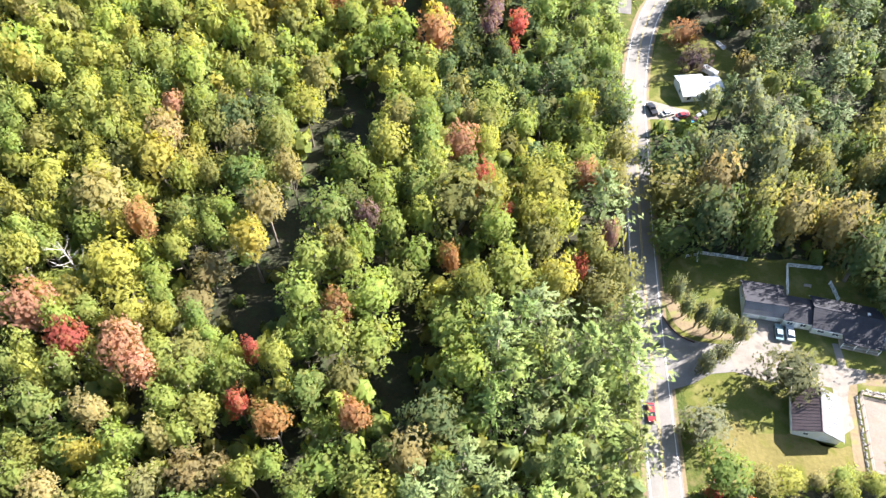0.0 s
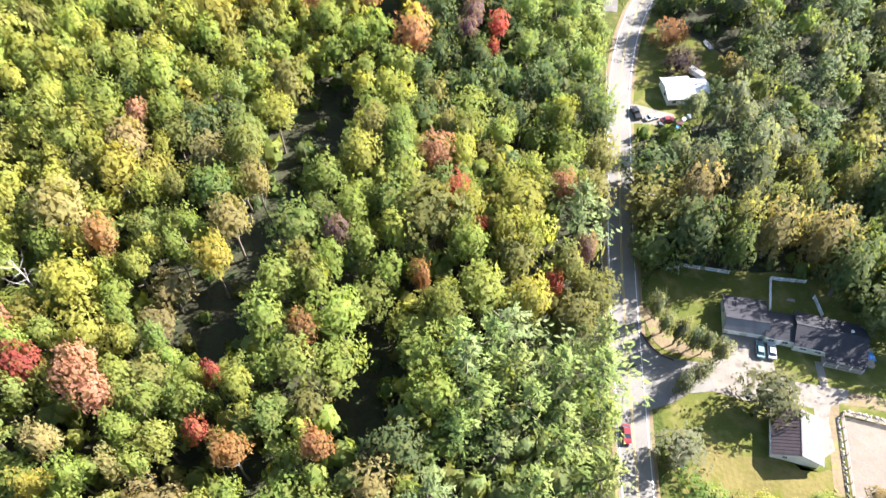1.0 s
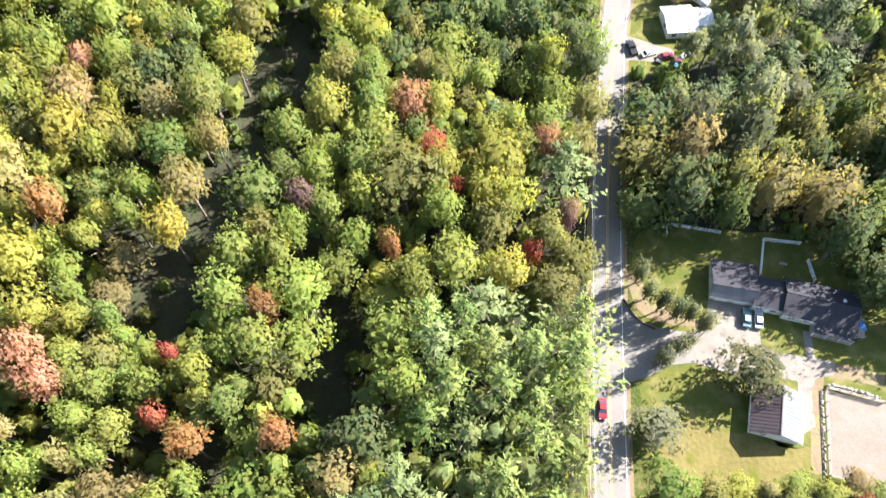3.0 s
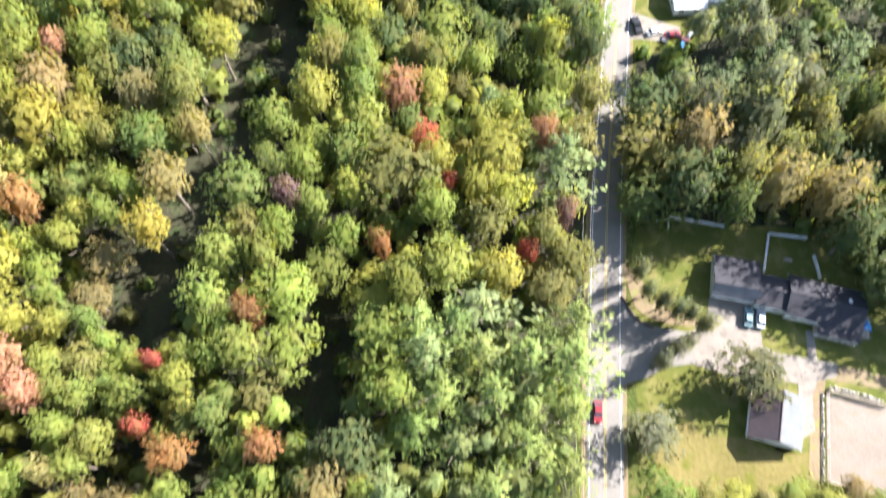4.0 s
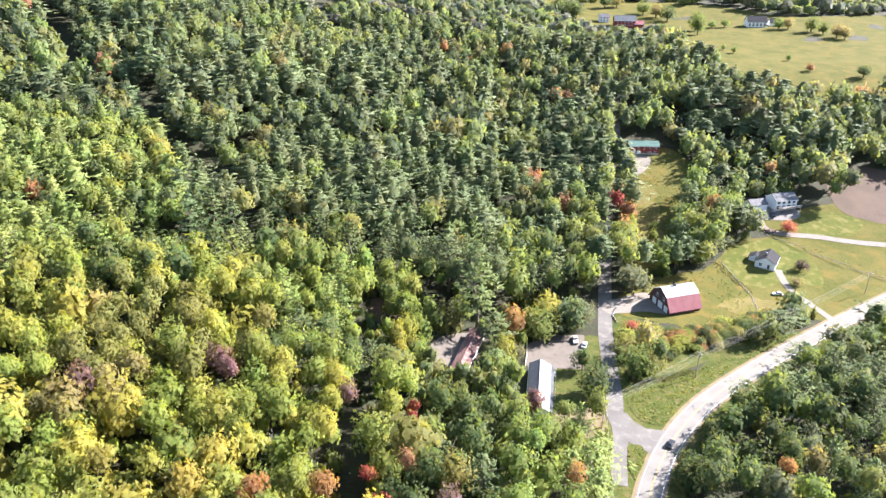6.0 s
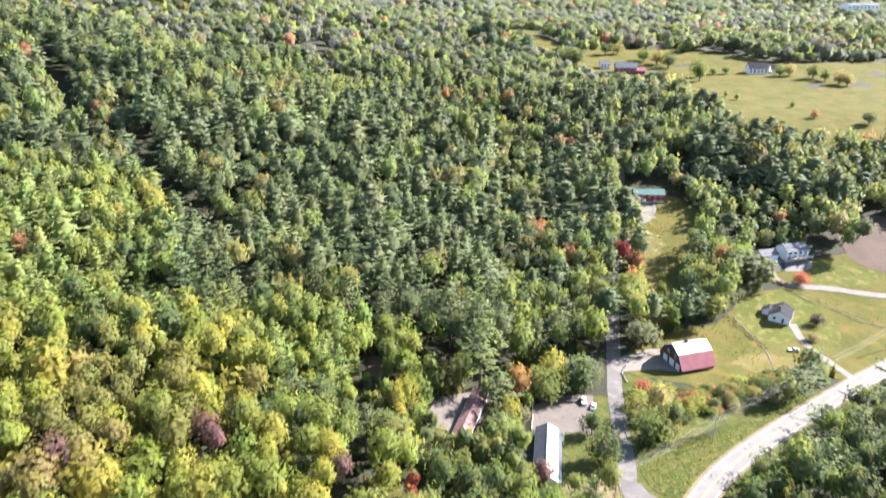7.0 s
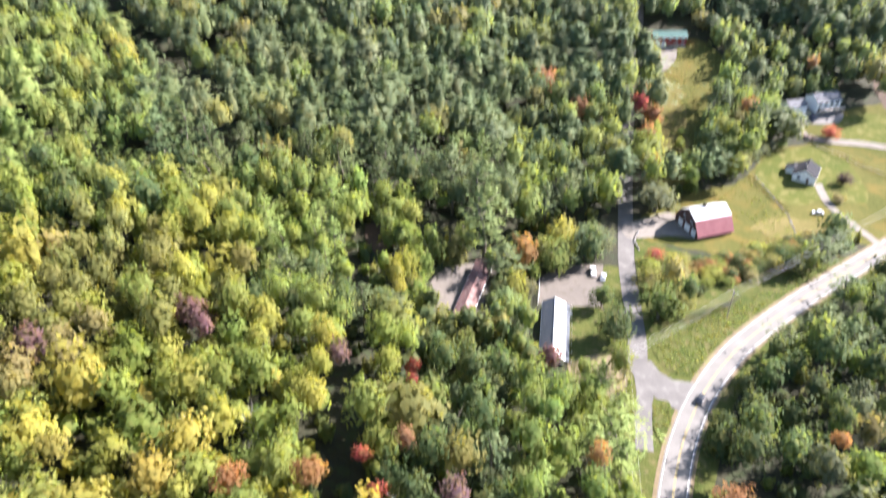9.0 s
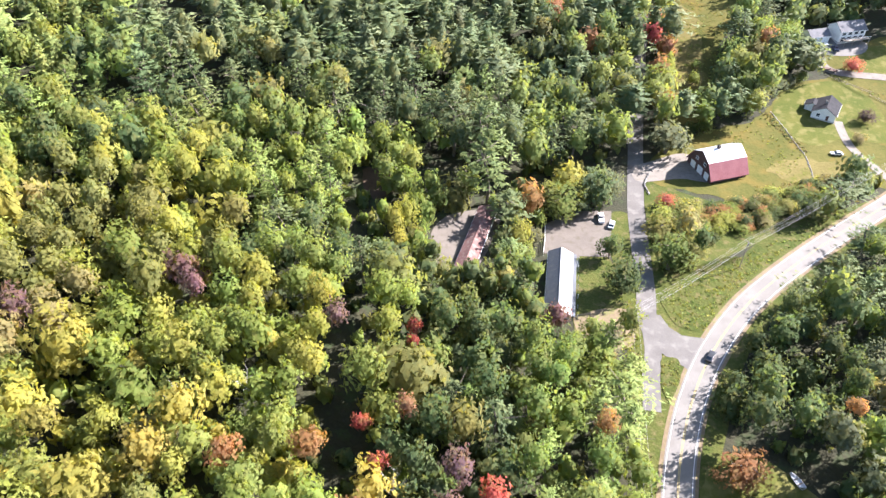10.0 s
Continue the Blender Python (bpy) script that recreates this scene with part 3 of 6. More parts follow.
def mesh_of(name, v, f, mat, d, inner):
    me = bpy.data.meshes.new(name)
    me.vertices.add(len(v))
    me.vertices.foreach_set("co", np.ascontiguousarray(v, np.float32).ravel())
    me.loops.add(f.size)
    me.loops.foreach_set("vertex_index", np.ascontiguousarray(f, np.int32).ravel())
    me.polygons.add(len(f))
    me.polygons.foreach_set("loop_start", np.arange(0, f.size, 3, dtype=np.int32))
    me.update(calc_edges=True)
    me.polygons.foreach_set("use_smooth", np.ones(len(f), bool))
    me.normals_split_custom_set_from_vertices(np.ascontiguousarray(d, np.float32))
    me.materials.append(mat)
    me.materials.append(INNER_LEAF if mat in (LEAF, NEEDLE) else INNER_LEAVES)
    me.polygons.foreach_set("material_index", inner.astype(np.int32))
    return me


NEAR_B = [broadleaf(100 + i, n, p, s, t, bo, de, 0.5) for i, (n, p, s, t, bo, de) in enumerate(((74, 8, .074, 1.0, 7, .34), (82, 7, .072, 1.2, 9, .30), (66, 9, .078, .9, 6, .36), (88, 7, .070, 1.35, 8, .32), (76, 8, .074, 1.1, 11, .28), (78, 8, .072, 1.2, 5, .40)))]
WOOD_B = [broadleaf(150 + i, n, p, s, t, bo, .34, 0.5) for i, (n, p, s, t, bo) in enumerate(((46, 7, .098, 1.0, 6), (50, 6, .096, 1.2, 8), (42, 7, .104, .9, 5), (52, 6, .094, 1.25, 9)))]
NEAR_P = [pine(200 + i, n, p, s, a) for i, (n, p, s, a) in enumerate(((8, 24, .036, 5), (9, 21, .034, 5), (7, 25, .038, 6), (8, 21, .036, 6)))]
MID_B = [broadleaf(300 + i, n, 5, .135, t, 6, .32, 0.5) for i, (n, t) in enumerate(((30, 1.0), (34, 1.2), (28, .9), (32, 1.1)))]
MID_P = [pine(400 + i, n, 7, .066, 5, 0.15) for i, n in enumerate((7, 8, 6))]
LOW_B = [broadleaf(700 + i, 18, 4, .2, t, 5, .32, 0.5) for i, t in enumerate((.95, 1.2, 1.0))]
LOW_P = [pine(800 + i, 6, 5, .095, 5, 0.17) for i in range(3)]
FAR_B = [broadleaf(500 + i, 8, 3, .32, t, 4, .28, 0.72) for i, t in enumerate((.8, .95, 1.1, .7))]
SKY_B = [dome(550 + i, 2) for i in range(4)]

HUES = {  # base colours of leaves; far has the blue of distance haze in it
    "green": (0.136, 0.184, 0.054), "deep": (0.079, 0.114, 0.047), "lime": (0.182, 0.226, 0.056), "yellow_green": (0.236, 0.250, 0.057),
    "yellow": (0.290, 0.272, 0.060), "olive": (0.165, 0.168, 0.056), "orange": (0.285, 0.150, 0.066), "salmon": (0.32, 0.165, 0.11), "red": (0.31, 0.075, 0.06),
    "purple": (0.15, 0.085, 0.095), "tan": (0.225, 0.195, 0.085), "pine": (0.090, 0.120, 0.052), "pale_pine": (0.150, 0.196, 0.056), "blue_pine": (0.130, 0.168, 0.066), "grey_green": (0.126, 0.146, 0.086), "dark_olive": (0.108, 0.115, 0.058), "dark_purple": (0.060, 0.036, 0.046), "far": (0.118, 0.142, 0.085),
}
WORDS = {"green": "full green", "deep": "dark green", "lime": "fresh lime-green", "yellow_green": "yellowing green", "yellow": "bright autumn-yellow", "olive": "olive and bronze", "orange": "autumn-orange", "salmon": "salmon-pink autumn", "red": "scarlet autumn", "purple": "dark purple", "tan": "tan and russet", "pine": "dark green", "pale_pine": "pale feathery green", "blue_pine": "bluish green", "grey_green": "grey-green"}



# ---- open ground, kept free of woods ----
OPEN = [
    [(50, 52), (58, 50), (90, 53), (112, 44), (140, 40), (160, 60), (140, 78), (114, 84), (105, 94), (99, 103), (94, 107), (80, 108), (62, 110), (52, 110)],
    [(80, 275), (100, 279), (150, 312), (160, 326), (145, 324), (106, 316), (88, 326), (80, 322)],
    [(60, 158), (74, 158), (92, 166), (98, 180), (99, 198), (92, 208), (78, 210), (70, 202)],
    [(60, 214), (68, 216), (96, 244), (130, 274), (175, 305), (172, 314), (120, 294), (98, 278), (82, 272), (80, 300), (84, 330), (74, 330), (68, 306), (44, 300), (40, 282), (38, 256), (48, 240), (62, 238)],
    [(4, 281), (8, 298), (24, 306), (33, 307), (32, 290), (25, 266), (12, 263)],
    [(-18, 320), (-5, 323), (-4, 312), (-9, 304), (-15, 302), (-19, 310)],
    [(86, 338), (104, 350), (120, 356), (135, 362), (148, 378), (160, 392), (172, 396), (172, 414), (168, 432), (205, 438), (218, 424), (280, 424), (260, 340), (180, 318), (160, 326), (146, 318), (122, 310), (106, 312), (88, 322)],
    [(112, 480), (120, 500), (148, 498), (163, 466), (158, 446), (138, 418), (130, 392), (116, 364), (104, 350), (98, 364), (108, 400), (114, 436)],
    [(230, 420), (238, 464), (300, 470), (320, 400), (260, 405)],
    [(196, 620), (214, 580), (244, 550), (300, 545), (390, 570), (500, 645), (520, 800), (450, 826), (354, 820), (310, 880), (226, 892)],
    [(120, 768), (150, 738), (190, 736), (256, 772), (286, 876), (180, 910), (144, 850)],
    [(28, 1125), (86, 1042), (140, 888), (114, 846), (72, 950), (28, 1060)],
    [(655, 1795), (745, 1815), (775, 1935), (675, 1965)],
]
BELT = [(2, 303), (10, 306), (36, 308), (44, 304), (60, 309), (72, 309), (74, 326), (40, 324), (10, 326), (-4, 324)]
CREEKS = [([(-24, 160), (-28, 135), (-34, 118), (-40, 102), (-43, 84)], 9.0), ([(-7, 84), (-8, 74), (-7, 60)], 5.2), ([(-11, 252), (-12, 228), (-12, 205), (-8, 188)], 6.0), ([(-13, 308), (-14, 290), (-13, 270)], 5.5),
          ([(-376, 1036), (-312, 976), (-232, 868)], 13), ([(-118, 772), (-83, 642), (-70, 613)], 9), ([(-264, 565), (-212, 490), (-193, 470), (-162, 462), (-139, 427), (-117, 404), (-81, 372)], 7.5), ([(-118, 545), (-102, 563)], 7)]


def inside(poly, x, y):
    c = np.zeros(np.shape(x), bool)
    for (x0, y0), (x1, y1) in zip(poly, poly[1:] + poly[:1]):
        c ^= ((y0 > y) != (y1 > y)) & (x < (x1 - x0) * (y - y0) / (y1 - y0 + 1e-12) + x0)
    return c


def off_line(line, x, y):
    best = np.full(np.shape(x), 1e9)
    for (x0, y0), (x1, y1) in zip(line, line[1:]):
        dx, dy = x1 - x0, y1 - y0
        t = np.clip(((x - x0) * dx + (y - y0) * dy) / (dx * dx + dy * dy), 0, 1)
        best = np.minimum(best, np.hypot(x - x0 - t * dx, y - y0 - t * dy))
    return best


def is_open(x, y, brush=False):
    c = off_line(MAIN, x, y) < np.where((np.asarray(y) < 160) & (np.asarray(y) > 108), 6.6, 8.2)
    c |= (off_line(SIDE, x, y) < np.where(np.asarray(y) > 352, 2.6, 6.2)) | (off_line(SPUR, x, y) < 5.5)
    for poly in OPEN + [BELT, [(-9, 270), (-7, 300), (4, 303), (5, 282), (1, 270)], [(31, 266), (36, 303), (46, 303), (45, 280), (40, 266)]]:
        c |= inside(poly, x, y)
    for line, w in CREEKS:
        c |= off_line(line, x, y) < (0.4 if brush else w)
    return c


# ---- trees that stand out by their hue: x, y, crown radius ----
MARKED = {
    "salmon": [(5, 132, 5.7), (36, 123, 4.4), (-82, 77, 6.5), (-59, 65, 4.6), (-63, 70, 5.3), (-68, 138, 3.9), (5, 204, 3.1)],
    "red": [(10, 120, 3.7), (15, 111, 2.3), (31, 96, 2.5), (-40, 60, 2.3), (-39, 72, 2.2), (-73, 71, 4.1), (23, 184, 3.4), (-1, 192, 2.4), (-5, 202, 2.4), (21, 178, 2.4), (5, 232, 2.4), (5, 226, 1.6)],
    "orange": [(2, 96, 2.7), (-32, 55, 4.4), (-17, 56, 3.9), (-68, 102, 4.4), (-2, 177, 6.6), (48, 202, 3.6), (40, 301, 6.3), (-22, 81, 4.9), (-15, 194, 4.9), (-31, 191, 4.3), (107, 425, 5.0), (101, 390, 4.5), (196, 448, 3.8), (104, 207, 3.0)],
    "purple": [(-17, 106, 3.3), (39, 104, 2.6), (16, 190, 4.0), (14, 181, 3.0), (-14, 230, 3.1), (-55, 244, 5.3), (-90, 227, 5.0), (-50, 237, 3.0), (41, 236, 3.8)],
    "yellow": [(-68, 120, 5.4), (-43, 97, 4.5), (-64, 79, 4.5), (-69, 89, 6.2), (-57, 183, 7.8), (-74, 216, 8.0), (-47, 190, 5.5), (-43, 201, 5.4), (-77, 200, 6.3), (54, 313, 7.0), (-111, 264, 8.0)],
    "tan": [(-68, 129, 5.4), (-41, 108, 5.0), (-37, 120, 3.5), (-6, 50, 4.8), (-78, 108, 6.5), (87, 113, 5.2), (98, 110, 5.8), (214, 440, 4.4), (71, 124, 5.0)],
    "olive": [(4, 111, 8.5), (35, 86, 5.6), (22, 100, 5.1), (5, 217, 9.5), (-1, 250, 7.6)],
}
g = np.random.default_rng(7)
spots = []   # x, y, crown radius, height, family, hue
for hue, rows in MARKED.items():
    for x, y, r in rows:
        if hue in ("orange", "salmon") and y < 300:
            r *= 0.84
        spots.append((x, y, r, (21 + 0.6 * r if y < 300 else 15) * (0.6 if hue == "red" and r < 3 else 1) + (5 if hue == "red" and r < 3 else 0), "b", hue))

# ---- the woods: darts thrown over the plan, by stands ----
def stand(x, y):
    """What grows at x, y: weights of (family, hue), crown radius and height."""
    if x < 41 and y > 262 + 0.12 * x and x > -60 - 0.5 * (y - 262) and y < 560 and not (x < 12 and y < 330):
        return (("p", "pine", 8), ("p", "blue_pine", 1), ("b", "deep", 1.5 + max(0, y - 380) * 0.03), ("b", "green", 1 + max(0, y - 380) * 0.03), ("b", "olive", 0.6)), (3.2, 6.0), (18, 30)
    if 9 - 0.1 * (y - 40) < x < 45 and y < 80:
        return (("p", "pale_pine", 40), ("p", "blue_pine", 6), ("b", "lime", 1)), (3.4, 4.8), (25, 29)
    if 30 < x < 45 and 76 <= y < 125:
        return (("b", "olive", 4), ("b", "lime", 3), ("p", "blue_pine", 2), ("b", "yellow_green", 2)), (3.2, 5.0), (20, 25)
    if x > 30 and 180 < y < 235 and x < 60:
        return (("p", "pale_pine", 5), ("b", "green", 3), ("b", "lime", 2)), (2.8, 4.5), (18, 24)
    if x < 45 and y < 150:
        if x < -45 - 0.25 * (y - 100):
            return (("b", "yellow_green", 5), ("b", "lime", 5), ("b", "green", 3), ("b", "tan", 0.7), ("b", "yellow", 0.5), ("b", "olive", 1)), (2.4, 4.2), (17, 23)
        return (("b", "green", 6), ("b", "lime", 5), ("b", "yellow_green", 2.5), ("b", "olive", 1.5), ("p", "blue_pine", 1.5), ("b", "tan", 0.4), ("b", "deep", 1)), (3.2, 5.6), (21, 26)
    if x < 0 and y < (285 if x < -45 else 250):
        return (("b", "yellow_green", 6), ("b", "yellow", 1.3), ("b", "lime", 5), ("b", "olive", 0.8), ("b", "tan", 0.6)), (3.2, 5.6), (19, 25)
    if x < 62 and y < 275:
        return (("b", "green", 4.5), ("b", "deep", 6), ("p", "pine", 1.2), ("b", "olive", 1), ("b", "lime", 0.8)), (3.4, 5.8), (20, 25)
    if x < -60 and y < 420:
        return (("b", "green", 4), ("b", "lime", 3), ("p", "pale_pine", 4), ("b", "yellow_green", 1.5), ("b", "deep", 2), ("b", "orange", 0.15)), (3.2, 5.4), (20, 25)
    if x < 12 and y < 335:
        return (("p", "pale_pine", 3), ("b", "lime", 3), ("b", "green", 3)), (2.8, 4.6), (18, 24)
    if x > 48 and y < 54:
        return (("b", "lime", 5), ("b", "yellow_green", 4), ("b", "olive", 2), ("b", "green", 1.5), ("b", "tan", 1), ("b", "orange", 0.4)), (1.8, 3.0), (5, 9)
    if 60 < x and 84 < y < 140:
        return (("b", "deep", 5), ("b", "green", 5), ("p", "pine", 4), ("b", "grey_green", 1.2), ("b", "olive", 1.2), ("b", "tan", 0.3)), (3.0, 5.0), (20, 25)
    if x > 45 and y < 300:
        return (("b", "deep", 8), ("b", "green", 4), ("p", "pine", 4), ("b", "grey_green", 1.2), ("b", "olive", 0.5), ("b", "tan", 0.3), ("b", "orange", 0.2)), (3.0, 5.2), (14, 23)
    return (("b", "deep", 5), ("b", "green", 6), ("p", "pine", 5), ("b", "lime", 1.0), ("b", "orange", 0.14), ("b", "olive", 0.8), ("b", "red", 0.05)), (3.0, 5.4), (16, 23)


def seen_from_path(x, y):
    """Within the wide wedge of land that the flight looks over."""
    return np.abs(x - 15) < 0.70 * (y + 60) + 45


cells = defaultdict(list)


def free(x, y, r, tight):
    cx, cy = int(x // 12), int(y // 12)
    for i in (-1, 0, 1):
        for j in (-1, 0, 1):
            for a, b, q in cells[cx + i, cy + j]:
                if (a - x) ** 2 + (b - y) ** 2 < (tight * (r + q)) ** 2:
                    return False
    cells[cx, cy].append((x, y, r))
    return True


for s in spots:
    cells[int(s[0] // 12), int(s[1] // 12)].append(s[:3])
N = 120000
dx, dy = g.uniform(-520, 560, N), 14 + 640 * g.uniform(0, 1, N) ** 0.85
ok = seen_from_path(dx, dy) & ~is_open(dx, dy)
for x, y in zip(dx[ok], dy[ok]):
    mix, (r0, r1), (h0, h1) = stand(x, y)
    lie = noise.noise((x * 0.022, y * 0.022, 3.1))
    r = 1.1 * g.uniform(r0, r1) * (1 + 0.25 * lie) * (1.3 if g.uniform() < 0.12 else 1)
    if y > 300:
        r *= 1.2
    w = np.array([m[2] * math.exp(2.6 * noise.noise((x * 0.017, y * 0.017, 7.7 * j + 1.3))) for j, m in enumerate(mix)])
    k = g.choice(len(mix), p=w / w.sum())
    fam, hue, _ = mix[k]
    if free(x, y, r, 0.74 if x > 60 and y < 240 else 0.66 if fam == "b" else 0.62):
        away = float(off_line(MAIN, x, y))
        edge = 1.0
        if x > 50 and y > 165:
            edge = min(1.0, 0.45 + 0.035 * max(0.0, away - 6))
        elif x > 50:
            edge = min(1.0, 0.6 + 0.08 * max(0.0, away - 6))
        if 4 < x < 62 and 236 < y < 306:
            edge *= 0.5
        if 150 < x < 205 and 398 < y < 520:
            edge *= 0.62
        if -24 < x <= 4 and 262 < y < 296:
            edge *= 0.6
        spots.append((float(x), float(y), r, (g.uniform(h0, h1) + 5 * lie) * edge * (g.uniform(0.62, 0.85) if g.uniform() < 0.22 and y < 330 else 1.0), fam, hue))


# Far trees: the blue of distance haze is mixed into the leaf colour.
def tint(hue, haze=0.0):
    c = np.array(HUES[hue]) * (1 + 0.04 * haze, 1.0, 1 + 0.5 * haze) * g.uniform(0.84, 1.2)
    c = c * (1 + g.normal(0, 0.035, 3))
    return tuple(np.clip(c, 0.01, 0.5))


def trunk_bm(h, r, limbs, seed, twigs=False):
    """A tapered, slightly bent stem with limbs, 1 high."""
    q = random.Random(seed)
    bm = bmesh.new()
    bend = [(q.uniform(-.015, .015) * i, q.uniform(-.015, .015) * i, i / 4 * h) for i in range(5)]
    tube(bm, bend, [r * 1.25, r, r * 0.8, r * 0.55, r * 0.2], 6)
    for k in range(limbs):
        z = h * (0.35 + 0.55 * k / limbs)
        a, ln = k * 2.4 + q.uniform(-.3, .3), h * q.uniform(0.12, 0.2)
        p0 = Vector((0, 0, z))
        p1 = p0 + Vector((math.cos(a) * ln, math.sin(a) * ln, ln * 0.8))
        tube(bm, [p0, (p0 + p1) / 2 + Vector((0, 0, -0.05 * ln)), p1], [r * 0.42, r * 0.28, r * 0.08], 4)
        if twigs:
            for s in range(4):
                b = a + q.uniform(-1, 1)
                p2 = p0.lerp(p1, q.uniform(0.4, 0.95))
                tube(bm, [p2, p2 + Vector((math.cos(b) * ln * .5, math.sin(b) * ln * .5, ln * q.uniform(.2, .6)))], [r * 0.16, r * 0.05], 3)
    return bm


def tree_kind(name, crown, trunk_h, radius, limbs, seed, category, bark=BARK):
    t = root(name, 0, 0, -500, 0, "", category)
    part("trunk", trunk_bm(trunk_h, radius, limbs, seed), bark, t)
    c = new("crown", crown)
    c.parent = t
    return t


B_KIND = []
for i, (v, f, d, inner) in enumerate(NEAR_B):
    # a tree 1 high: crown in the upper 45 hundredths, radius given by scale
    vv = v * (0.2, 0.2, 0.32) + (0, 0, 0.48)
    vv[:, 2] *= 1 / vv[:, 2].max()
    B_KIND.append(tree_kind("broadleaf_tree", mesh_of("crown", vv, f, LEAF, d, inner), 0.82, 0.011, 6, i, "tree"))
O_KIND = []   # grown in the open: the crown reaches low
for i, (v, f, d, inner) in enumerate(NEAR_B[:5]):
    vv = v * (0.2, 0.2, 0.44) + (0, 0, 0.0)
    vv[:, 2] = 0.1 + 0.9 * (vv[:, 2] - vv[:, 2].min()) / np.ptp(vv[:, 2])
    O_KIND.append(tree_kind("lone_tree", mesh_of("crown", vv, f, LEAF, d, inner), 0.8, 0.013, 6, 60 + i, "tree"))
P_KIND = []
for i, (v, f, d, inner) in enumerate(NEAR_P):
    vv = v * (0.62, 0.62, 0.64) + (0, 0, 0.37)
    vv[:, 2] *= 1 / vv[:, 2].max()
    P_KIND.append(tree_kind("pine_tree", mesh_of("crown", vv, f, NEEDLE, d, inner), 0.95, 0.009, 5, 40 + i, "tree"))


def plant(kinds, x, y, r, h, hue, label, group, unit_r):
    m = copy_thing(kinds[int(g.integers(len(kinds)))], Matrix.Identity(4))
    s = (1.22 if kinds is O_KIND else 1.08) * r / unit_r
    m.matrix_basis = Matrix.LocRotScale((x, y, land(x, y) - 0.15), Euler((g.normal(0, .02), g.normal(0, .02), g.uniform(0, 6.3))), (s, s, h))
    for c in m.children:
        if c.name.startswith("crown"):
            c.color = (*tint(hue), 1)
    if kinds is B_KIND and hue in ("orange", "red", "salmon", "purple", "tan", "yellow"):
        m.name = "maple_tree"
    if h < 6.6:
        m.name = "shrub"
    return tagged(m, label, "shrub" if h < 6.6 else "tree", group)


stuff = defaultdict(list)   # joined woods


def join(bin_name, proto, x, y, sx, sz, hue, z=None):
    v, f, d, inner = proto
    a = g.uniform(0, 6.3)
    ca, sa = math.cos(a), math.sin(a)
    w = np.stack([(v[:, 0] * ca - v[:, 1] * sa) * sx + x, (v[:, 0] * sa + v[:, 1] * ca) * sx + y, v[:, 2] * sz + (land(x, y) if z is None else z)], 1)
    # Painted haze sets in at y 280, full at 480, weaker on pines.
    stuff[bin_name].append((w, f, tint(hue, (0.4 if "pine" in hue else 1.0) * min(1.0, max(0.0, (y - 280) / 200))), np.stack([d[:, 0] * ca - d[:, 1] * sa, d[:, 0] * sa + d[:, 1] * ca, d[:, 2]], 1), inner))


counts = {"b": 0, "p": 0}
spots_near = sorted(spots, key=lambda s: (s[1] - 60) ** 2 + 0.8 * (s[0] - 0) ** 2)
for x, y, r, h, fam, hue in spots_near:
    if fam == "b" and (counts["b"] < 330 and y < 260 or x > 58 and 84 < y < 135 and x < 130):
        counts["b"] += 1
        plant(O_KIND if x > 58 and 84 < y < 150 else B_KIND, x, y, r, h, hue, WORDS[hue] + " broadleaf tree with a rounded crown in the woods", "broadleaf trees of the wood", 0.185)
    elif fam == "p" and counts["p"] < 230 and y < 420:
        counts["p"] += 1
        plant(P_KIND, x, y, r * 1.25, h, hue, WORDS[hue] + " white pine with tiered plumes in the woods", "pines of the wood", 0.185)
    elif y < 350:
        i = int(g.integers(100))
        if fam == "b":
            lod = WOOD_B if y < 262 and abs(x) < 115 else MID_B
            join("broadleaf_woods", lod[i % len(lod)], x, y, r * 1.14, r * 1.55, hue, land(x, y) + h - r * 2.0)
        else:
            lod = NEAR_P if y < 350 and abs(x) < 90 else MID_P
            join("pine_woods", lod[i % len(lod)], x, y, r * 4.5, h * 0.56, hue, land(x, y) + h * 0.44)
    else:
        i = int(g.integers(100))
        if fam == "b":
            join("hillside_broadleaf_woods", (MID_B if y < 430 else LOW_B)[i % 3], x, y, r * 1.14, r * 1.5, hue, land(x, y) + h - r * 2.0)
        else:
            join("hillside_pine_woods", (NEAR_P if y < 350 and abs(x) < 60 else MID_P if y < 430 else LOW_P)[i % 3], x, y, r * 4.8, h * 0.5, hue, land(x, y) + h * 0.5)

# lower storey: young trees that close the gaps under the tall ones
kx, ky = g.uniform(-150, 160, 9000), g.uniform(24, 330, 9000)
ok = seen_from_path(kx, ky) & ~is_open(kx, ky)
for x, y in zip(kx[ok], ky[ok]):
    r = g.uniform(2.2, 3.4)
    if (x < 58 or y < 56) and free(x, y, r, 0.5):
        mix, _, (h0, _) = stand(x, y)
        hue = mix[int(g.integers(min(3, len(mix))))][1]
        h = h0 * g.uniform(0.55, 0.8) * (0.6 if x > 48 and y < 54 else 1)
        join("lower_storey", FAR_B[int(g.integers(4))], x, y, r * 1.2, r * 1.7, hue, land(x, y) + h - r * 2)

# underwood between the trunks
ux, uy = g.uniform(-200, 200, 5200), g.uniform(20, 340, 5200)
ok = seen_from_path(ux, uy) & ~is_open(ux, uy, True)
for x, y in zip(ux[ok][:1400], uy[ok][:1400]):
    join("underwood", FAR_B[int(g.integers(4))], x, y, g.uniform(1.6, 3.2), g.uniform(2.5, 5.5), ("deep", "green", "green", "olive")[int(g.integers(4))])

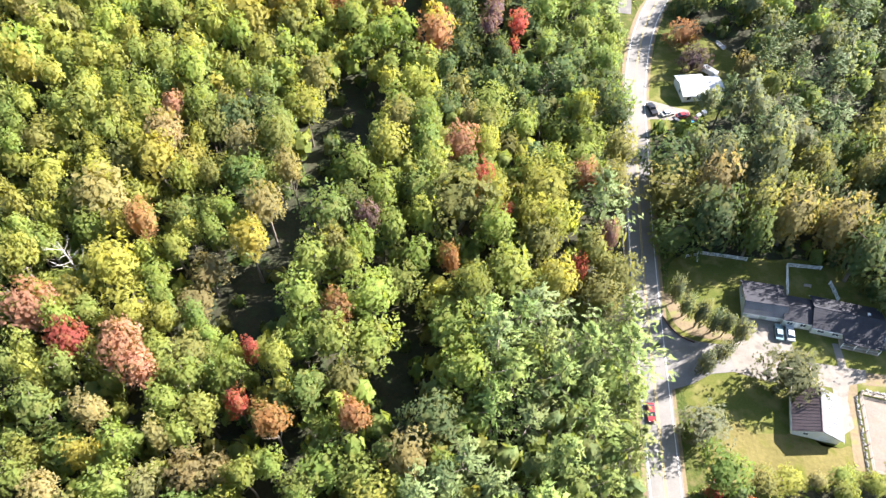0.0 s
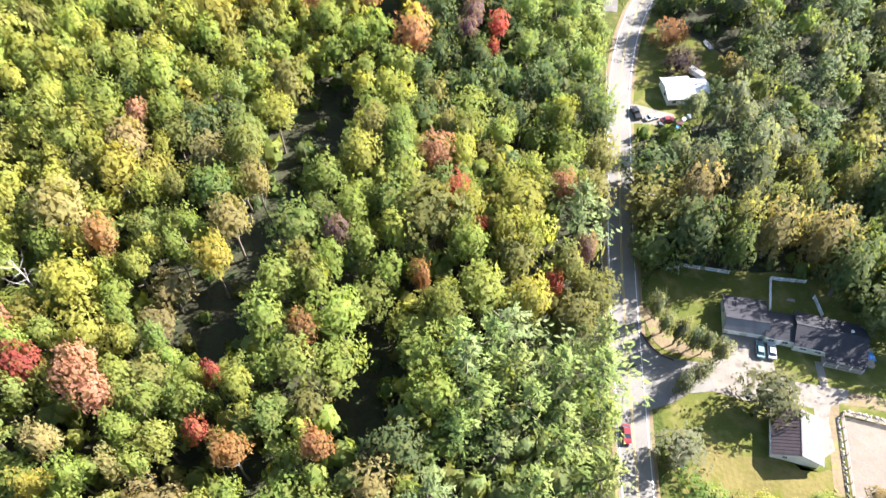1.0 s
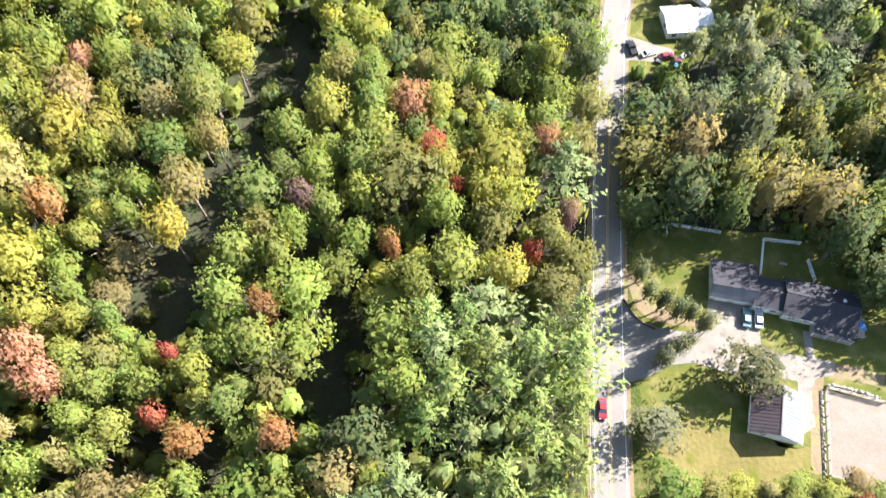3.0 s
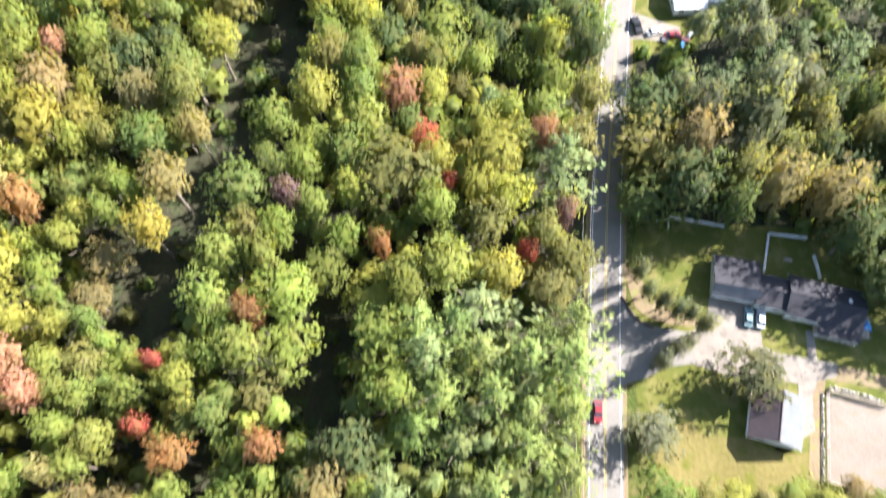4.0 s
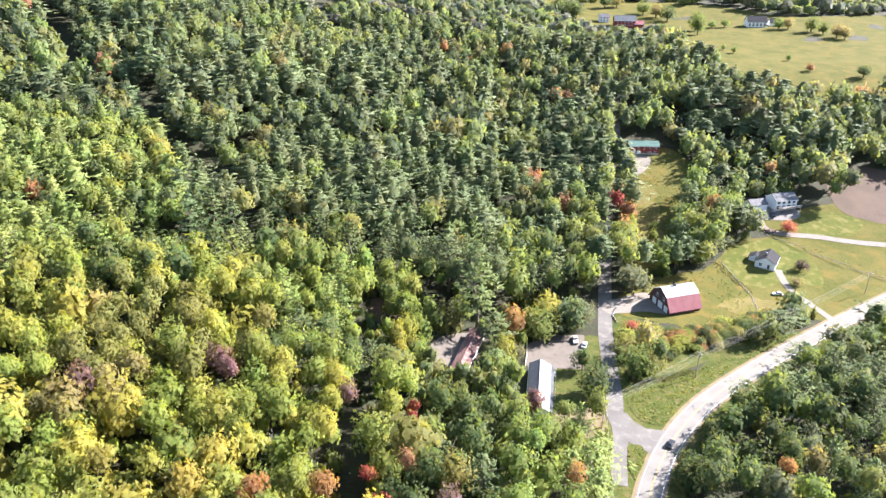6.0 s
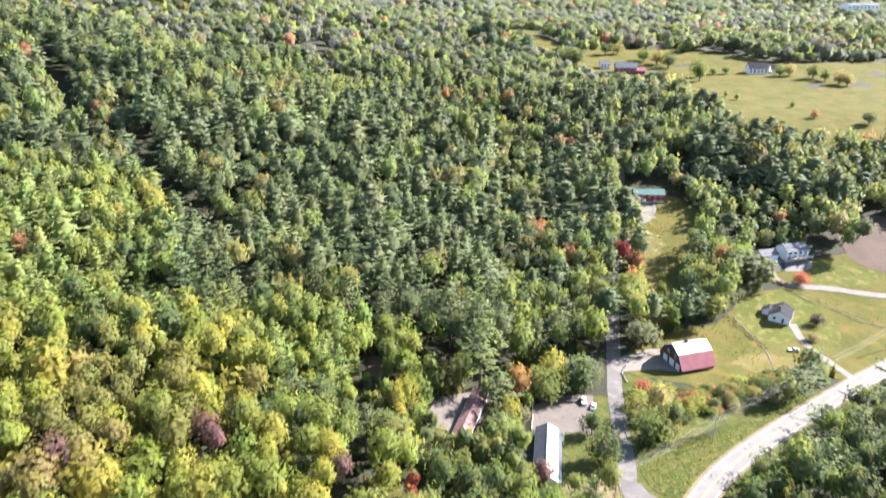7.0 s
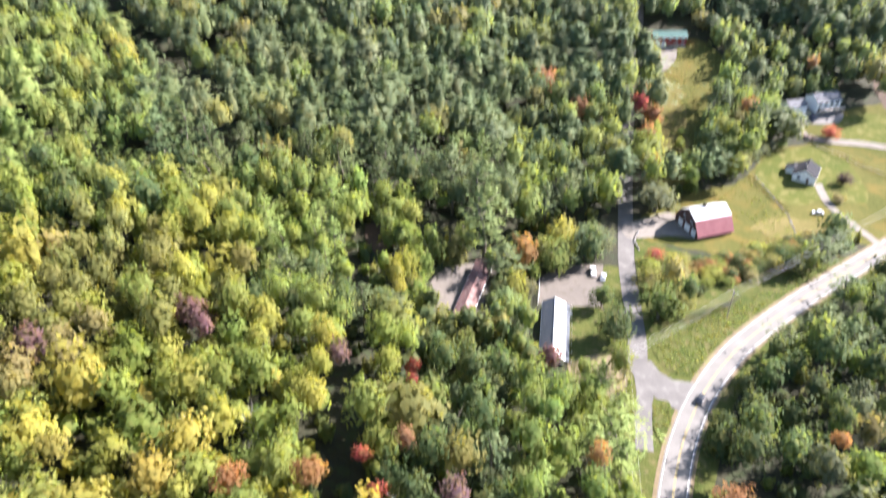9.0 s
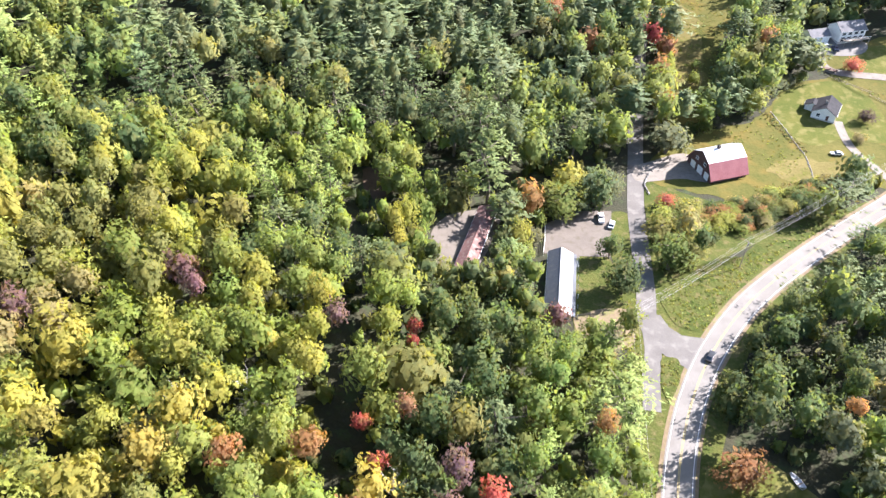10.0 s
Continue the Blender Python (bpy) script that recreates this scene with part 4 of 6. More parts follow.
# far woods, to the skyline
fy = 630 + 4200 * g.uniform(0, 1, 90000) ** 1.45
fx = 15 + g.uniform(-1, 1, 90000) * (0.68 * fy + 20)
cut = is_open(fx, fy)
fx, fy = fx[~cut], fy[~cut]
took = 0
for x, y in zip(fx, fy):
    grow = float(np.interp(y, (640, 900, 1400, 2200, 4800), (1.15, 1.4, 2.0, 3.0, 5.5)))
    r = g.uniform(3.8, 5.6) * grow
    if took > 12500 or not free(x, y, r, 0.58):
        continue
    took += 1
    lie = noise.noise((x * 0.008, y * 0.008, 2.2))
    # The far hue already has haze blue in it, before tint adds more.
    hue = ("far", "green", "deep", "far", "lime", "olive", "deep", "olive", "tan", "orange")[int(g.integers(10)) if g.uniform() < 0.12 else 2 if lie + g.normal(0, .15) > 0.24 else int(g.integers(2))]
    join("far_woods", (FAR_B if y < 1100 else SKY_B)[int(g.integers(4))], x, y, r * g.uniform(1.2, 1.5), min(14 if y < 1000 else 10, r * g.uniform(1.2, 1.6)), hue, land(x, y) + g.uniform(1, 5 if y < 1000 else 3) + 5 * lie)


LOT_TREES = [(-3, 307.5, 5.4, 15, "lime", "broad lime-green tree behind the old lot"), (1.5, 303, 3.6, 12, "green", "green tree behind the old lot"), (19.4, 311, 5.0, 14, "green", "round green tree behind the old lot"),
             (51, 301, 6.6, 15, "green", "broad green tree shading the parking lot"), (46.5, 304, 4.4, 15, "olive", "bronze-green tree shading the parking lot"), (63, 309, 5.6, 16, "grey_green", "grey-green tree behind the parking lot"), (57, 306, 4.4, 14, "yellow_green", "yellowing tree behind the parking lot"), (69, 312, 4.5, 14, "grey_green", "grey-green tree beside the side road"),
             (-4.1, 283, 3.2, 15, "yellow_green", "slender yellowing tree beside the old lot"), (-0.4, 288, 3.4, 16, "yellow_green", "slender yellowing tree beside the old lot"), (2.3, 293, 3.0, 14, "lime", "slender lime-green tree beside the old lot"), (-2.2, 276.5, 3.0, 11, "yellow", "slender yellow tree beside the old lot"), (2.0, 281, 2.4, 9, "olive", "bronze sapling beside the old lot"), (4.6, 286, 1.6, 8, "green", "slim green sapling beside the old lot"), (3.2, 296.5, 2.0, 8, "orange", "orange sapling beside the old lot"),
             (34, 296, 3.2, 11, "yellow_green", "slender yellowing tree behind the red roof"), (35, 284.5, 3.6, 13, "yellow_green", "yellowing tree behind the red roof"), (32.5, 274, 3.6, 11, "lime", "lime-green tree behind the red roof"), (37.6, 279, 2.8, 7, "lime", "lime-green shrub tree between the buildings"), (41, 287, 2.6, 6.8, "grey_green", "grey-green shrub tree between the buildings"), (42.8, 295.5, 2.4, 8, "lime", "lime-green sapling beside the parking lot"), (38.5, 290, 2.2, 6.8, "olive", "bronze shrub tree between the buildings")]


# ---- trees that stand alone or in small groups: x, y, crown radius, height, hue ----
def lone(kinds, x, y, r, h, hue, label, unit_r=0.185):
    plant(kinds, x, y, r, h, hue, label, "", unit_r)


for x, y, r, h, hue, lb in ((55.6, 61.5, 4.7, 10, "grey_green", "round grey-green tree on the roadside lawn"),
                            (80.5, 199.5, 5.0, 12, "orange", "round autumn-orange maple beside the road"), (81, 186.5, 4.6, 11, "dark_purple", "round dark purple maple beside the cottage"),
                            (96, 178, 4.6, 13, "tan", "orange and green maple behind the cottage"), (101.5, 181, 5.0, 14, "green", "green maple behind the cottage"),
                            (95.5, 342, 7.5, 15, "grey_green", "large grey-green willow beside the side road"), (65, 263, 5.2, 15, "deep", "round dark green tree beside the parking lot"),
                            (64, 279.5, 3.4, 10, "deep", "dark green shrubby tree at the lot's edge"), (81.5, 274.5, 6.2, 15, "green", "broad green tree with orange leaves beside the side road"), (81.5, 288, 4.6, 11, "olive", "bronze-green tree shading the side road"), (84, 298, 4.0, 8, "lime", "lime-green tree shading the side road"), (93, 300, 5, 8, "olive", "spreading bronze shrub tree above the triangle"), (90, 291, 5, 10, "green", "green tree above the triangle"), (89, 279, 5, 10, "olive", "bronze-green tree beside the side road"),
                            (188.6, 399.8, 3.6, 7, "red", "round scarlet maple on the lawn"), (180.3, 363.5, 3.2, 6.5, "dark_purple", "round dark purple tree on the lawn"), (88, 308, 3.0, 6, "red", "small scarlet maple beside the stone wall"),
                            (172.5, 350, 2.6, 4, "tan", "thin brown shrub beside the drive"), (57, 243, 4.2, 6, "grey_green", "grey-green shrub tree in the dry yard"), (55, 236, 3.0, 6, "tan", "thin brown tree in the dry yard")):
    lone(O_KIND, x, y, r, h, hue, lb)
lone(O_KIND, 76.5, 72.5, 6.3, 13, "dark_olive", "broad dark olive tree beside the drive")
for x, y, r, h in ((56.0, 95.0, 2.5, 13), (57.4, 91.0, 2.4, 12), (59.8, 88.0, 2.6, 12.5), (63.2, 86.6, 2.5, 11), (65.6, 85.4, 2.3, 11), (68.0, 83.0, 2.7, 12), (62.0, 78.2, 2.5, 11), (58.6, 75.6, 2.7, 11.5), (64.6, 79.6, 2.2, 9)):
    lone(O_KIND, x, y, r * 0.7, h, "grey_green", "slim grey-green conifer in the roadside bed")
for x, y, r, h in ((141, 414, 5.0, 19), (134, 402, 4.6, 16), (147, 404, 5.0, 17), (155, 424, 5, 17), (161, 414, 4.6, 15), (152, 396, 4.4, 14), (160, 400, 4.2, 13), (140, 392, 4.5, 14), (131, 390, 3.5, 12), (149, 414, 5, 18)):
    if (x + y) % 3 < 1:
        lone(P_KIND, x, y, r * 1.5, h * 1.1, "pine", "green pine in the clump between meadows")
    else:
        lone(O_KIND, x, y, r * 1.1, h, "green", "tall green tree in the clump between meadows")
for x, y, r, h, hue in ((122, 366, 4, 12, "lime"), (127, 372, 4.4, 13, "lime"), (133, 368, 4, 10, "green"), (139, 372, 4.4, 11, "grey_green"), (145, 380, 4, 9, "grey_green"), (152, 386, 3.6, 7, "grey_green"), (158, 390, 3.4, 6, "grey_green"), (164, 393, 3, 5, "green"), (126, 380, 3.6, 12, "yellow_green"),
                        (117, 390, 2.2, 7, "lime"), (113, 380, 1.8, 5, "lime"), (121, 402, 2.0, 4, "green"), (102, 350, 4, 7, "deep"), (108, 354, 3.5, 6, "deep"), (114, 356, 3, 6, "green")):
    lone(O_KIND, x, y, r, h, hue, WORDS[hue] + " tree in the clump between meadows")
for i in range(16):
    y = 352 + i * 7.6
    lone(O_KIND, 93.5 + (y - 352) * 0.205 + 3.2 + g.uniform(-.6, 1.2), y, g.uniform(2.4, 3.6), g.uniform(8, 13), ("yellow_green", "lime", "orange", "yellow_green", "olive", "lime")[i % 6], "slender yellowing tree in the row beside the lane")
for x, y, r, h, hue in ((322, 762, 5, 12, "green"), (331, 763, 5, 13, "tan"), (348, 751, 6, 16, "green"), (355, 742, 5, 13, "green"), (361, 728, 6, 14, "tan"), (365, 722, 5, 13, "tan"), (319, 597, 5, 10, "deep"), (286, 611, 3, 7, "salmon"), (283, 643, 2, 6, "green"), (248, 668, 2.2, 7, "green"), (243, 680, 1.8, 6, "green"),
                        (125, 808, 8, 18, "deep"), (137, 806, 8, 20, "deep"), (212, 838, 7, 16, "green"), (222, 824, 7, 17, "tan"), (230, 810, 8, 18, "deep"), (244, 762, 6, 20, "green"), (240, 742, 5, 21, "green"), (264, 776, 4, 8, "green"), (276, 776, 4, 8, "green"), (190, 868, 6, 14, "tan"), (176, 862, 6, 14, "deep")):
    lone(O_KIND, x, y, r, h, hue, WORDS[hue] + " tree standing in the far pasture")
for x, y, r, h, hue in ((55, 48, 1.9, 7, "red"), (60, 45, 1.7, 7, "red"), (62, 38, 1.7, 7, "red"), (94, 46, 2.3, 7, "red"), (94, 41, 1.8, 7, "red")):
    lone(O_KIND, x, y, r, h, hue, "small scarlet tree in the hedge below the lawn")
# trees between and behind the lots
for x, y, r, h, hue, lb in LOT_TREES:
    lone(O_KIND, x, y, r, h, hue, lb)
# hedge shrubs along the triangle and barn
for i in range(110):
    t = g.uniform(0, 1)
    x, y = 88 + 66 * t + g.uniform(-2, 2), 292 + 26 * t + g.uniform(-7, 7)
    if off_line(MAIN, x, y) < 11 or off_line(SIDE, x, y) < 6:
        continue
    hue = ("olive", "green", "lime", "orange", "tan", "deep", "yellow_green")[int(g.integers(7))]
    lone(O_KIND, x, y, g.uniform(1.8, 3.4), g.uniform(3.0, 5.6), hue, WORDS[hue] + " shrub in the hedge between road and barn")


# bare and dying trees
for x, y, h, sd in ((101, 113, 17, 1), (-81, 92, 19, 2), (-45, 206, 19, 3), (-32, 211, 18, 4), (66, 140, 12, 5), (3, 186, 20, 6)):
    dead = root("bare_tree", x, y, land(x, y), sd * 70, "bare grey tree with a spread of leafless limbs", "tree", "bare trees")
    bm = trunk_bm(h, 0.16, 12, sd, True)
    part("trunk", bm, PALE_BARK, dead)


def tuft(seed, blades, size):
    """A clump of weeds: blades and leaves leaning out."""
    q = np.random.default_rng(seed)
    sh = Shape()
    a = q.uniform(0, 6.3, blades)
    way = np.stack([np.cos(a) * 0.7, np.sin(a) * 0.7, q.uniform(0.4, 1.2, blades)], 1)
    at = way * q.uniform(0.2, 0.8, (blades, 1)) * size + (0, 0, 0.1)
    sh.sprays(at, way, unit(q.normal(size=(blades, 3)) + (0, 0, 0.6)), size * q.uniform(0.5, 1, blades), size * q.uniform(0.15, 0.35, blades))
    return sh.done()


TUFTS = [tuft(900 + i, 9, 0.6) for i in range(4)]
WEEDY = [([(77.5, 264), (77.2, 253), (80, 249), (85.5, 248), (92, 257), (103, 268.5), (122, 285), (112, 282), (96, 274)], 520, ("lime", "green", "yellow_green", "olive")),
         ([(71.6, 237.2), (75.6, 237), (75.3, 232), (73, 227), (70, 222.5), (69.2, 226), (70, 232)], 60, ("lime", "olive")),
         ([(122, 285), (104, 270), (96, 274), (112, 284), (150, 310), (176, 318), (180, 310), (150, 300)], 420, ("lime", "green", "tan")),
         ([(112, 356), (135, 364), (146, 372), (148, 330), (140, 322), (124, 340)], 130, ("lime", "yellow_green", "lime")),
         ([(123, 320), (146, 326), (146, 318), (122, 310)], 120, ("tan", "olive", "lime")),
         ([(140.5, 370), (144, 370), (151, 343), (148, 341)], 150, ("deep", "olive", "tan")),
         ([(176, 397), (180, 399), (234, 349), (230, 346)], 160, ("deep", "olive", "green")),
         ([(118, 478), (150, 490), (161, 464), (156, 446), (136, 420), (128, 392), (112, 378), (108, 400), (115, 436)], 700, ("lime", "yellow_green", "lime")),
         ([(58, 222), (62, 219), (66, 236), (67, 254), (63, 252), (60, 236)], 160, ("lime", "yellow_green", "tan")),
         ([(52, 100), (54, 112), (58, 150), (63, 158), (60, 130), (57, 105)], 140, ("green", "olive")),
         ([(240, 690), (262, 671), (280, 667), (300, 639), (322, 611), (324, 614), (302, 643), (281, 671), (263, 675), (242, 693)], 170, ("deep", "olive")),
         ([(256, 790), (300, 760), (350, 742), (400, 720), (402, 724), (352, 746), (302, 764), (258, 794)], 150, ("deep", "olive")),
         ([(50, 52), (60, 50), (86, 53), (110, 46), (110, 43), (86, 49), (60, 46), (50, 48)], 160, ("lime", "tan"))]
for poly, many, hues in WEEDY:
    px, py = np.array([p[0] for p in poly]), np.array([p[1] for p in poly])
    qx, qy = g.uniform(px.min(), px.max(), many * 3), g.uniform(py.min(), py.max(), many * 3)
    ok = inside(poly, qx, qy) & (off_line(MAIN, qx, qy) > 4.6) & (off_line(SIDE, qx, qy) > 3.2)
    for x, y in list(zip(qx[ok], qy[ok]))[:many]:
        join("weeds", TUFTS[int(g.integers(4))], x, y, g.uniform(0.6, 1.3), g.uniform(0.35, 0.9), hues[int(g.integers(len(hues)))])

NAMES = {"weeds": "tall weeds and grass tufts on verge and meadow", "broadleaf_woods": "dense broadleaf woods in green, lime and yellow", "pine_woods": "stand of tall green white pines", "hillside_broadleaf_woods": "green broadleaf woods over the hillside", "hillside_pine_woods": "dark pine woods over the hillside", "lower_storey": "young green trees filling gaps under the canopy", "underwood": "low green saplings and brush between trunks", "far_woods": "distant green mixed woods to the skyline"}


def finish_stuff(name, label, category):
    rows = stuff.pop(name, [])
    if not rows:
        return
    base = np.cumsum([0] + [len(r[0]) for r in rows])
    me = mesh_of(name, np.concatenate([r[0] for r in rows]), np.concatenate([r[1] + b for r, b in zip(rows, base)]), NEEDLES if "pine" in name else LEAVES, np.concatenate([r[3] for r in rows]), np.concatenate([r[4] for r in rows]))
    col = me.color_attributes.new("tint", "FLOAT_COLOR", "POINT")
    data = np.concatenate([np.tile((*r[2], 1.0), (len(r[0]), 1)) for r in rows]).astype(np.float32)
    col.data.foreach_set("color", data.ravel())
    tagged(new(name, me), label, category, kind="stuff")


for nm in list(stuff):
    finish_stuff(nm, NAMES[nm], "woods")
for t in B_KIND + P_KIND + O_KIND:
    for c in list(t.children):
        bpy.data.objects.remove(c)
    bpy.data.objects.remove(t)

# ---- buildings ----
def prism(bm, L, profile):
    """A solid along local x with the given outline in y, z (counterclockwise seen from +x)."""
    n = len(profile)
    pts = [(-L / 2, y, z) for y, z in profile] + [(L / 2, y, z) for y, z in profile]
    faces = [tuple(range(n))[::-1], tuple(range(n, 2 * n))]
    faces += [(i, (i + 1) % n, n + (i + 1) % n, n + i) for i in range(n)]
    return solid(bm, pts, faces)


def window(parent, x, y, z, w, h, way, frame_mat=None, name="window"):
    """A framed pane standing proud of a wall that faces way: 'f' -y, 'b' +y, 'l' -x, 'r' +x."""
    fm = frame_mat or TRIM
    turn = {"f": 0, "r": 90, "b": 180, "l": 270}[way]
    m = pose(x, y, z, 0, 0, turn)
    bm = bmesh.new()
    for x0, z0, x1, z1 in ((-w / 2 - .1, -.1, -w / 2, h + .1), (w / 2, -.1, w / 2 + .1, h + .1), (-w / 2, h, w / 2, h + .1), (-w / 2, -.1, w / 2, 0), (-.03, 0, .03, h)):
        box(bm, x0, -0.07, z0, x1, 0.02, z1)
    bmesh.ops.transform(bm, matrix=m, verts=bm.verts[:])
    wf = part(name, bm, fm, parent)
    bm = box(bmesh.new(), -w / 2, -0.03, 0, w / 2, 0.0, h)
    bmesh.ops.transform(bm, matrix=m, verts=bm.verts[:])
    part("pane", bm, PANE, wf, "dark reflecting glass")


def panel_door(parent, x, y, z, w, h, way, mat, name="door", rows=4):
    """A door of raised panels in a frame."""
    turn = {"f": 0, "r": 90, "b": 180, "l": 270}[way]
    m = pose(x, y, z, 0, 0, turn)
    bm = bmesh.new()
    box(bm, -w / 2, -0.04, 0, w / 2, 0.0, h)
    for i in range(rows):
        box(bm, -w / 2 + .12, -0.07, h * i / rows + .08, w / 2 - .12, -0.04, h * (i + 1) / rows - .06)
    bmesh.ops.transform(bm, matrix=m, verts=bm.verts[:])
    d = part(name, bm, mat, parent)
    bm = box(bmesh.new(), w * 0.32, -0.13, h * 0.47, w * 0.38, -0.07, h * 0.52, 0.01)
    bmesh.ops.transform(bm, matrix=m, verts=bm.verts[:])
    part("handle", bm, IRON, d, "dark metal handle")
    return d


def roof_plane(parent, x0, x1, ya, za, yb, zb, mat, thick=0.16, seams=0.0, name="roof_slope", label=""):
    """One roof plane from its eave (ya, za) to its ridge (yb, zb)."""
    bm = slab(bmesh.new(), [(x0, ya, za), (x1, ya, za), (x1, yb, zb), (x0, yb, zb)] if ya < yb else [(x1, ya, za), (x0, ya, za), (x0, yb, zb), (x1, yb, zb)], thick)
    r = part(name, bm, mat, parent, label)
    if seams:
        bm = bmesh.new()
        k = x0 + seams / 2
        while k < x1:
            lo, hi = ((ya, za), (yb, zb)) if ya < yb else ((yb, zb), (ya, za))
            slab(bm, [(k - .03, lo[0], lo[1] + .05), (k + .03, lo[0], lo[1] + .05), (k + .03, hi[0], hi[1] + .05), (k - .03, hi[0], hi[1] + .05)], 0.048)
            k += seams
        part("seam", bm, mat, r)
    else:
        # courses of shingles: thin raised laps
        bm = bmesh.new()
        n = max(3, int(math.hypot(yb - ya, zb - za) / 0.6))
        for i in range(n):
            t0, t1 = i / n, (i + 0.93) / n
            q = [(x0 + .01, ya + (yb - ya) * t0, za + (zb - za) * t0 + .03), (x1 - .01, ya + (yb - ya) * t0, za + (zb - za) * t0 + .03),
                 (x1 - .01, ya + (yb - ya) * t1, za + (zb - za) * t1 + .008), (x0 + .01, ya + (yb - ya) * t1, za + (zb - za) * t1 + .008)]
            if ya > yb:
                q = [q[1], q[0], q[3], q[2]]
            slab(bm, q, 0.02)
        part("shingle", bm, mat, r)
    return r


def gable(parent, L, W, eave, ridge, wall, roof, over=0.45, shift=0.0, seams=0.0, front_roof=None, base=None, cx=0.0, cy=0.0, z0=0.0):
    """A gabled block round (cx, cy) in its parent: walls, two roof planes, fascia boards and ridge cap. shift: of the ridge to the back, in metres."""
    bm = prism(bmesh.new(), L, [(-W / 2, z0 - 1.2), (W / 2, z0 - 1.2), (W / 2, z0 + eave), (shift, z0 + ridge), (-W / 2, z0 + eave)])
    bmesh.ops.translate(bm, vec=(cx, cy, 0), verts=bm.verts[:])
    part("wall", bm, wall, parent)
    if base:
        bm = box(bmesh.new(), cx - L / 2 - .03, cy - W / 2 - .03, z0 - 1.2, cx + L / 2 + .03, cy + W / 2 + .03, z0 + .35)
        part("foundation", bm, base, parent)
    for s, m in ((-1, front_roof or roof), (1, roof)):
        run = W / 2 - s * shift
        slope = (ridge - eave) / run
        roof_plane(parent, cx - L / 2 - over, cx + L / 2 + over, cy + s * (W / 2 + over), z0 + eave - slope * over + .2, cy + shift, z0 + ridge + .2, m, seams=seams)
        bm = box(bmesh.new(), cx - L / 2 - over - .03, cy + s * (W / 2 + over) - .06, z0 + eave - slope * over - .16, cx + L / 2 + over + .03, cy + s * (W / 2 + over) + .09, z0 + eave - slope * over + .1, 0.02)
        part("gutter", bm, TRIM, parent, "white gutter along the eave")
    bm = box(bmesh.new(), cx - L / 2 - over, cy + shift - .14, z0 + ridge + .16, cx + L / 2 + over, cy + shift + .14, z0 + ridge + .25, 0.03)
    part("ridge_cap", bm, roof, parent)


def chimney(parent, x, y, z0, z1, mat):
    bm = box(bmesh.new(), x - .35, y - .35, z0, x + .35, y + .35, z1)
    box(bm, x - .42, y - .42, z1, x + .42, y + .42, z1 + .12, 0.02)
    c = part("chimney", bm, mat, parent)
    bm = box(bmesh.new(), x - .2, y - .2, z1 + .12, x + .2, y + .2, z1 + .4, 0.02)
    part("flue", bm, IRON, c)


# ranch house with its garage wing
hz = land(85, 90)
house = root("ranch_house", 95.3, 88.6, hz, -15, "long pale-green ranch house with dark shingle roofs and white gutters", "house")
gable(house, 15.0, 8.6, 2.8, 4.6, GREEN_SIDING, SHINGLE, base=CONCRETE)
for wx in (-5.5, -2.2, 4.6):
    window(house, wx, -4.3, 1.0, 1.5, 1.2, "f")
for wx in (-5, 0, 5):
    window(house, wx, 4.3, 1.0, 1.4, 1.2, "b")
window(house, 7.5, 0, 1.0, 1.4, 1.2, "r")
panel_door(house, 1.2, -4.3, 0.35, 1.0, 2.05, "f", TRIM)
bm = box(bmesh.new(), -1.0, -6.9, 0.05, 7.6, -4.36, 0.4, 0.03)
porch = part("porch_floor", bm, TIMBER, house, "weathered boards")
for px in (-0.8, 2.0, 4.8, 7.4):
    part("porch_post", box(bmesh.new(), px - .07, -6.85, 0.4, px + .07, -6.7, 2.45, 0.015), TRIM, porch)
part("porch_beam", box(bmesh.new(), -1.0, -6.95, 2.45, 7.6, -6.65, 2.75, 0.02), GREEN_SIDING, porch, "pale green fascia")
part("porch_rail", box(bmesh.new(), -1.0, -6.83, 1.2, 7.6, -6.73, 1.3), GREEN_SIDING, porch)
roof_plane(house, -1.2, 7.8, -7.1, 2.72, -4.5, 2.86, SHINGLE, thick=0.1, name="porch_roof")
part("roof_vent", tube(bmesh.new(), [(4.2, 0.9, 4.2), (4.2, 0.9, 4.95), (4.2, 0.9, 5.0)], [.16, .16, .42], 8), WHITE_ROOF, house, "white roof vent")
part("deck", box(bmesh.new(), 7.55, -4.6, 0.1, 10.4, 0.2, 0.7, 0.03), TIMBER, house, "pinkish weathered deck")
for px, py in ((10.3, -4.5), (10.3, 0.1), (8.9, -4.5)):
    part("deck_post", box(bmesh.new(), px - .06, py - .06, 0.1, px + .06, py + .06, 1.7), TIMBER, house)
garage = root("garage_wing", 77.4, 94.4, hz, -11, "low garage wing with a dark shingle roof and pale front canopy", "garage")
gable(garage, 9.2, 8.6, 2.6, 4.3, GREEN_SIDING, SHINGLE, shift=-2.6, front_roof=GREY_SHINGLE, base=CONCRETE)
for wx in (-2.2, 2.2):
    panel_door(garage, wx, -4.3, 0.0, 2.7, 2.2, "f", TRIM, "garage_door")
window(garage, -4.6, 1, 1.1, 1.2, 1.0, "l")
link = root("breezeway", 84.6, 91.2, hz, -13, "dark-roofed link between the garage and the house", "house")
gable(link, 6.4, 7.0, 2.6, 3.9, GREEN_SIDING, SHINGLE, over=0.25, base=CONCRETE)
for wx in (-1.6, 1.4):
    window(link, wx, -3.5, 1.0, 1.3, 1.2, "f")
panel_door(link, 0, -3.5, 0.3, 0.95, 2.05, "f", TRIM)

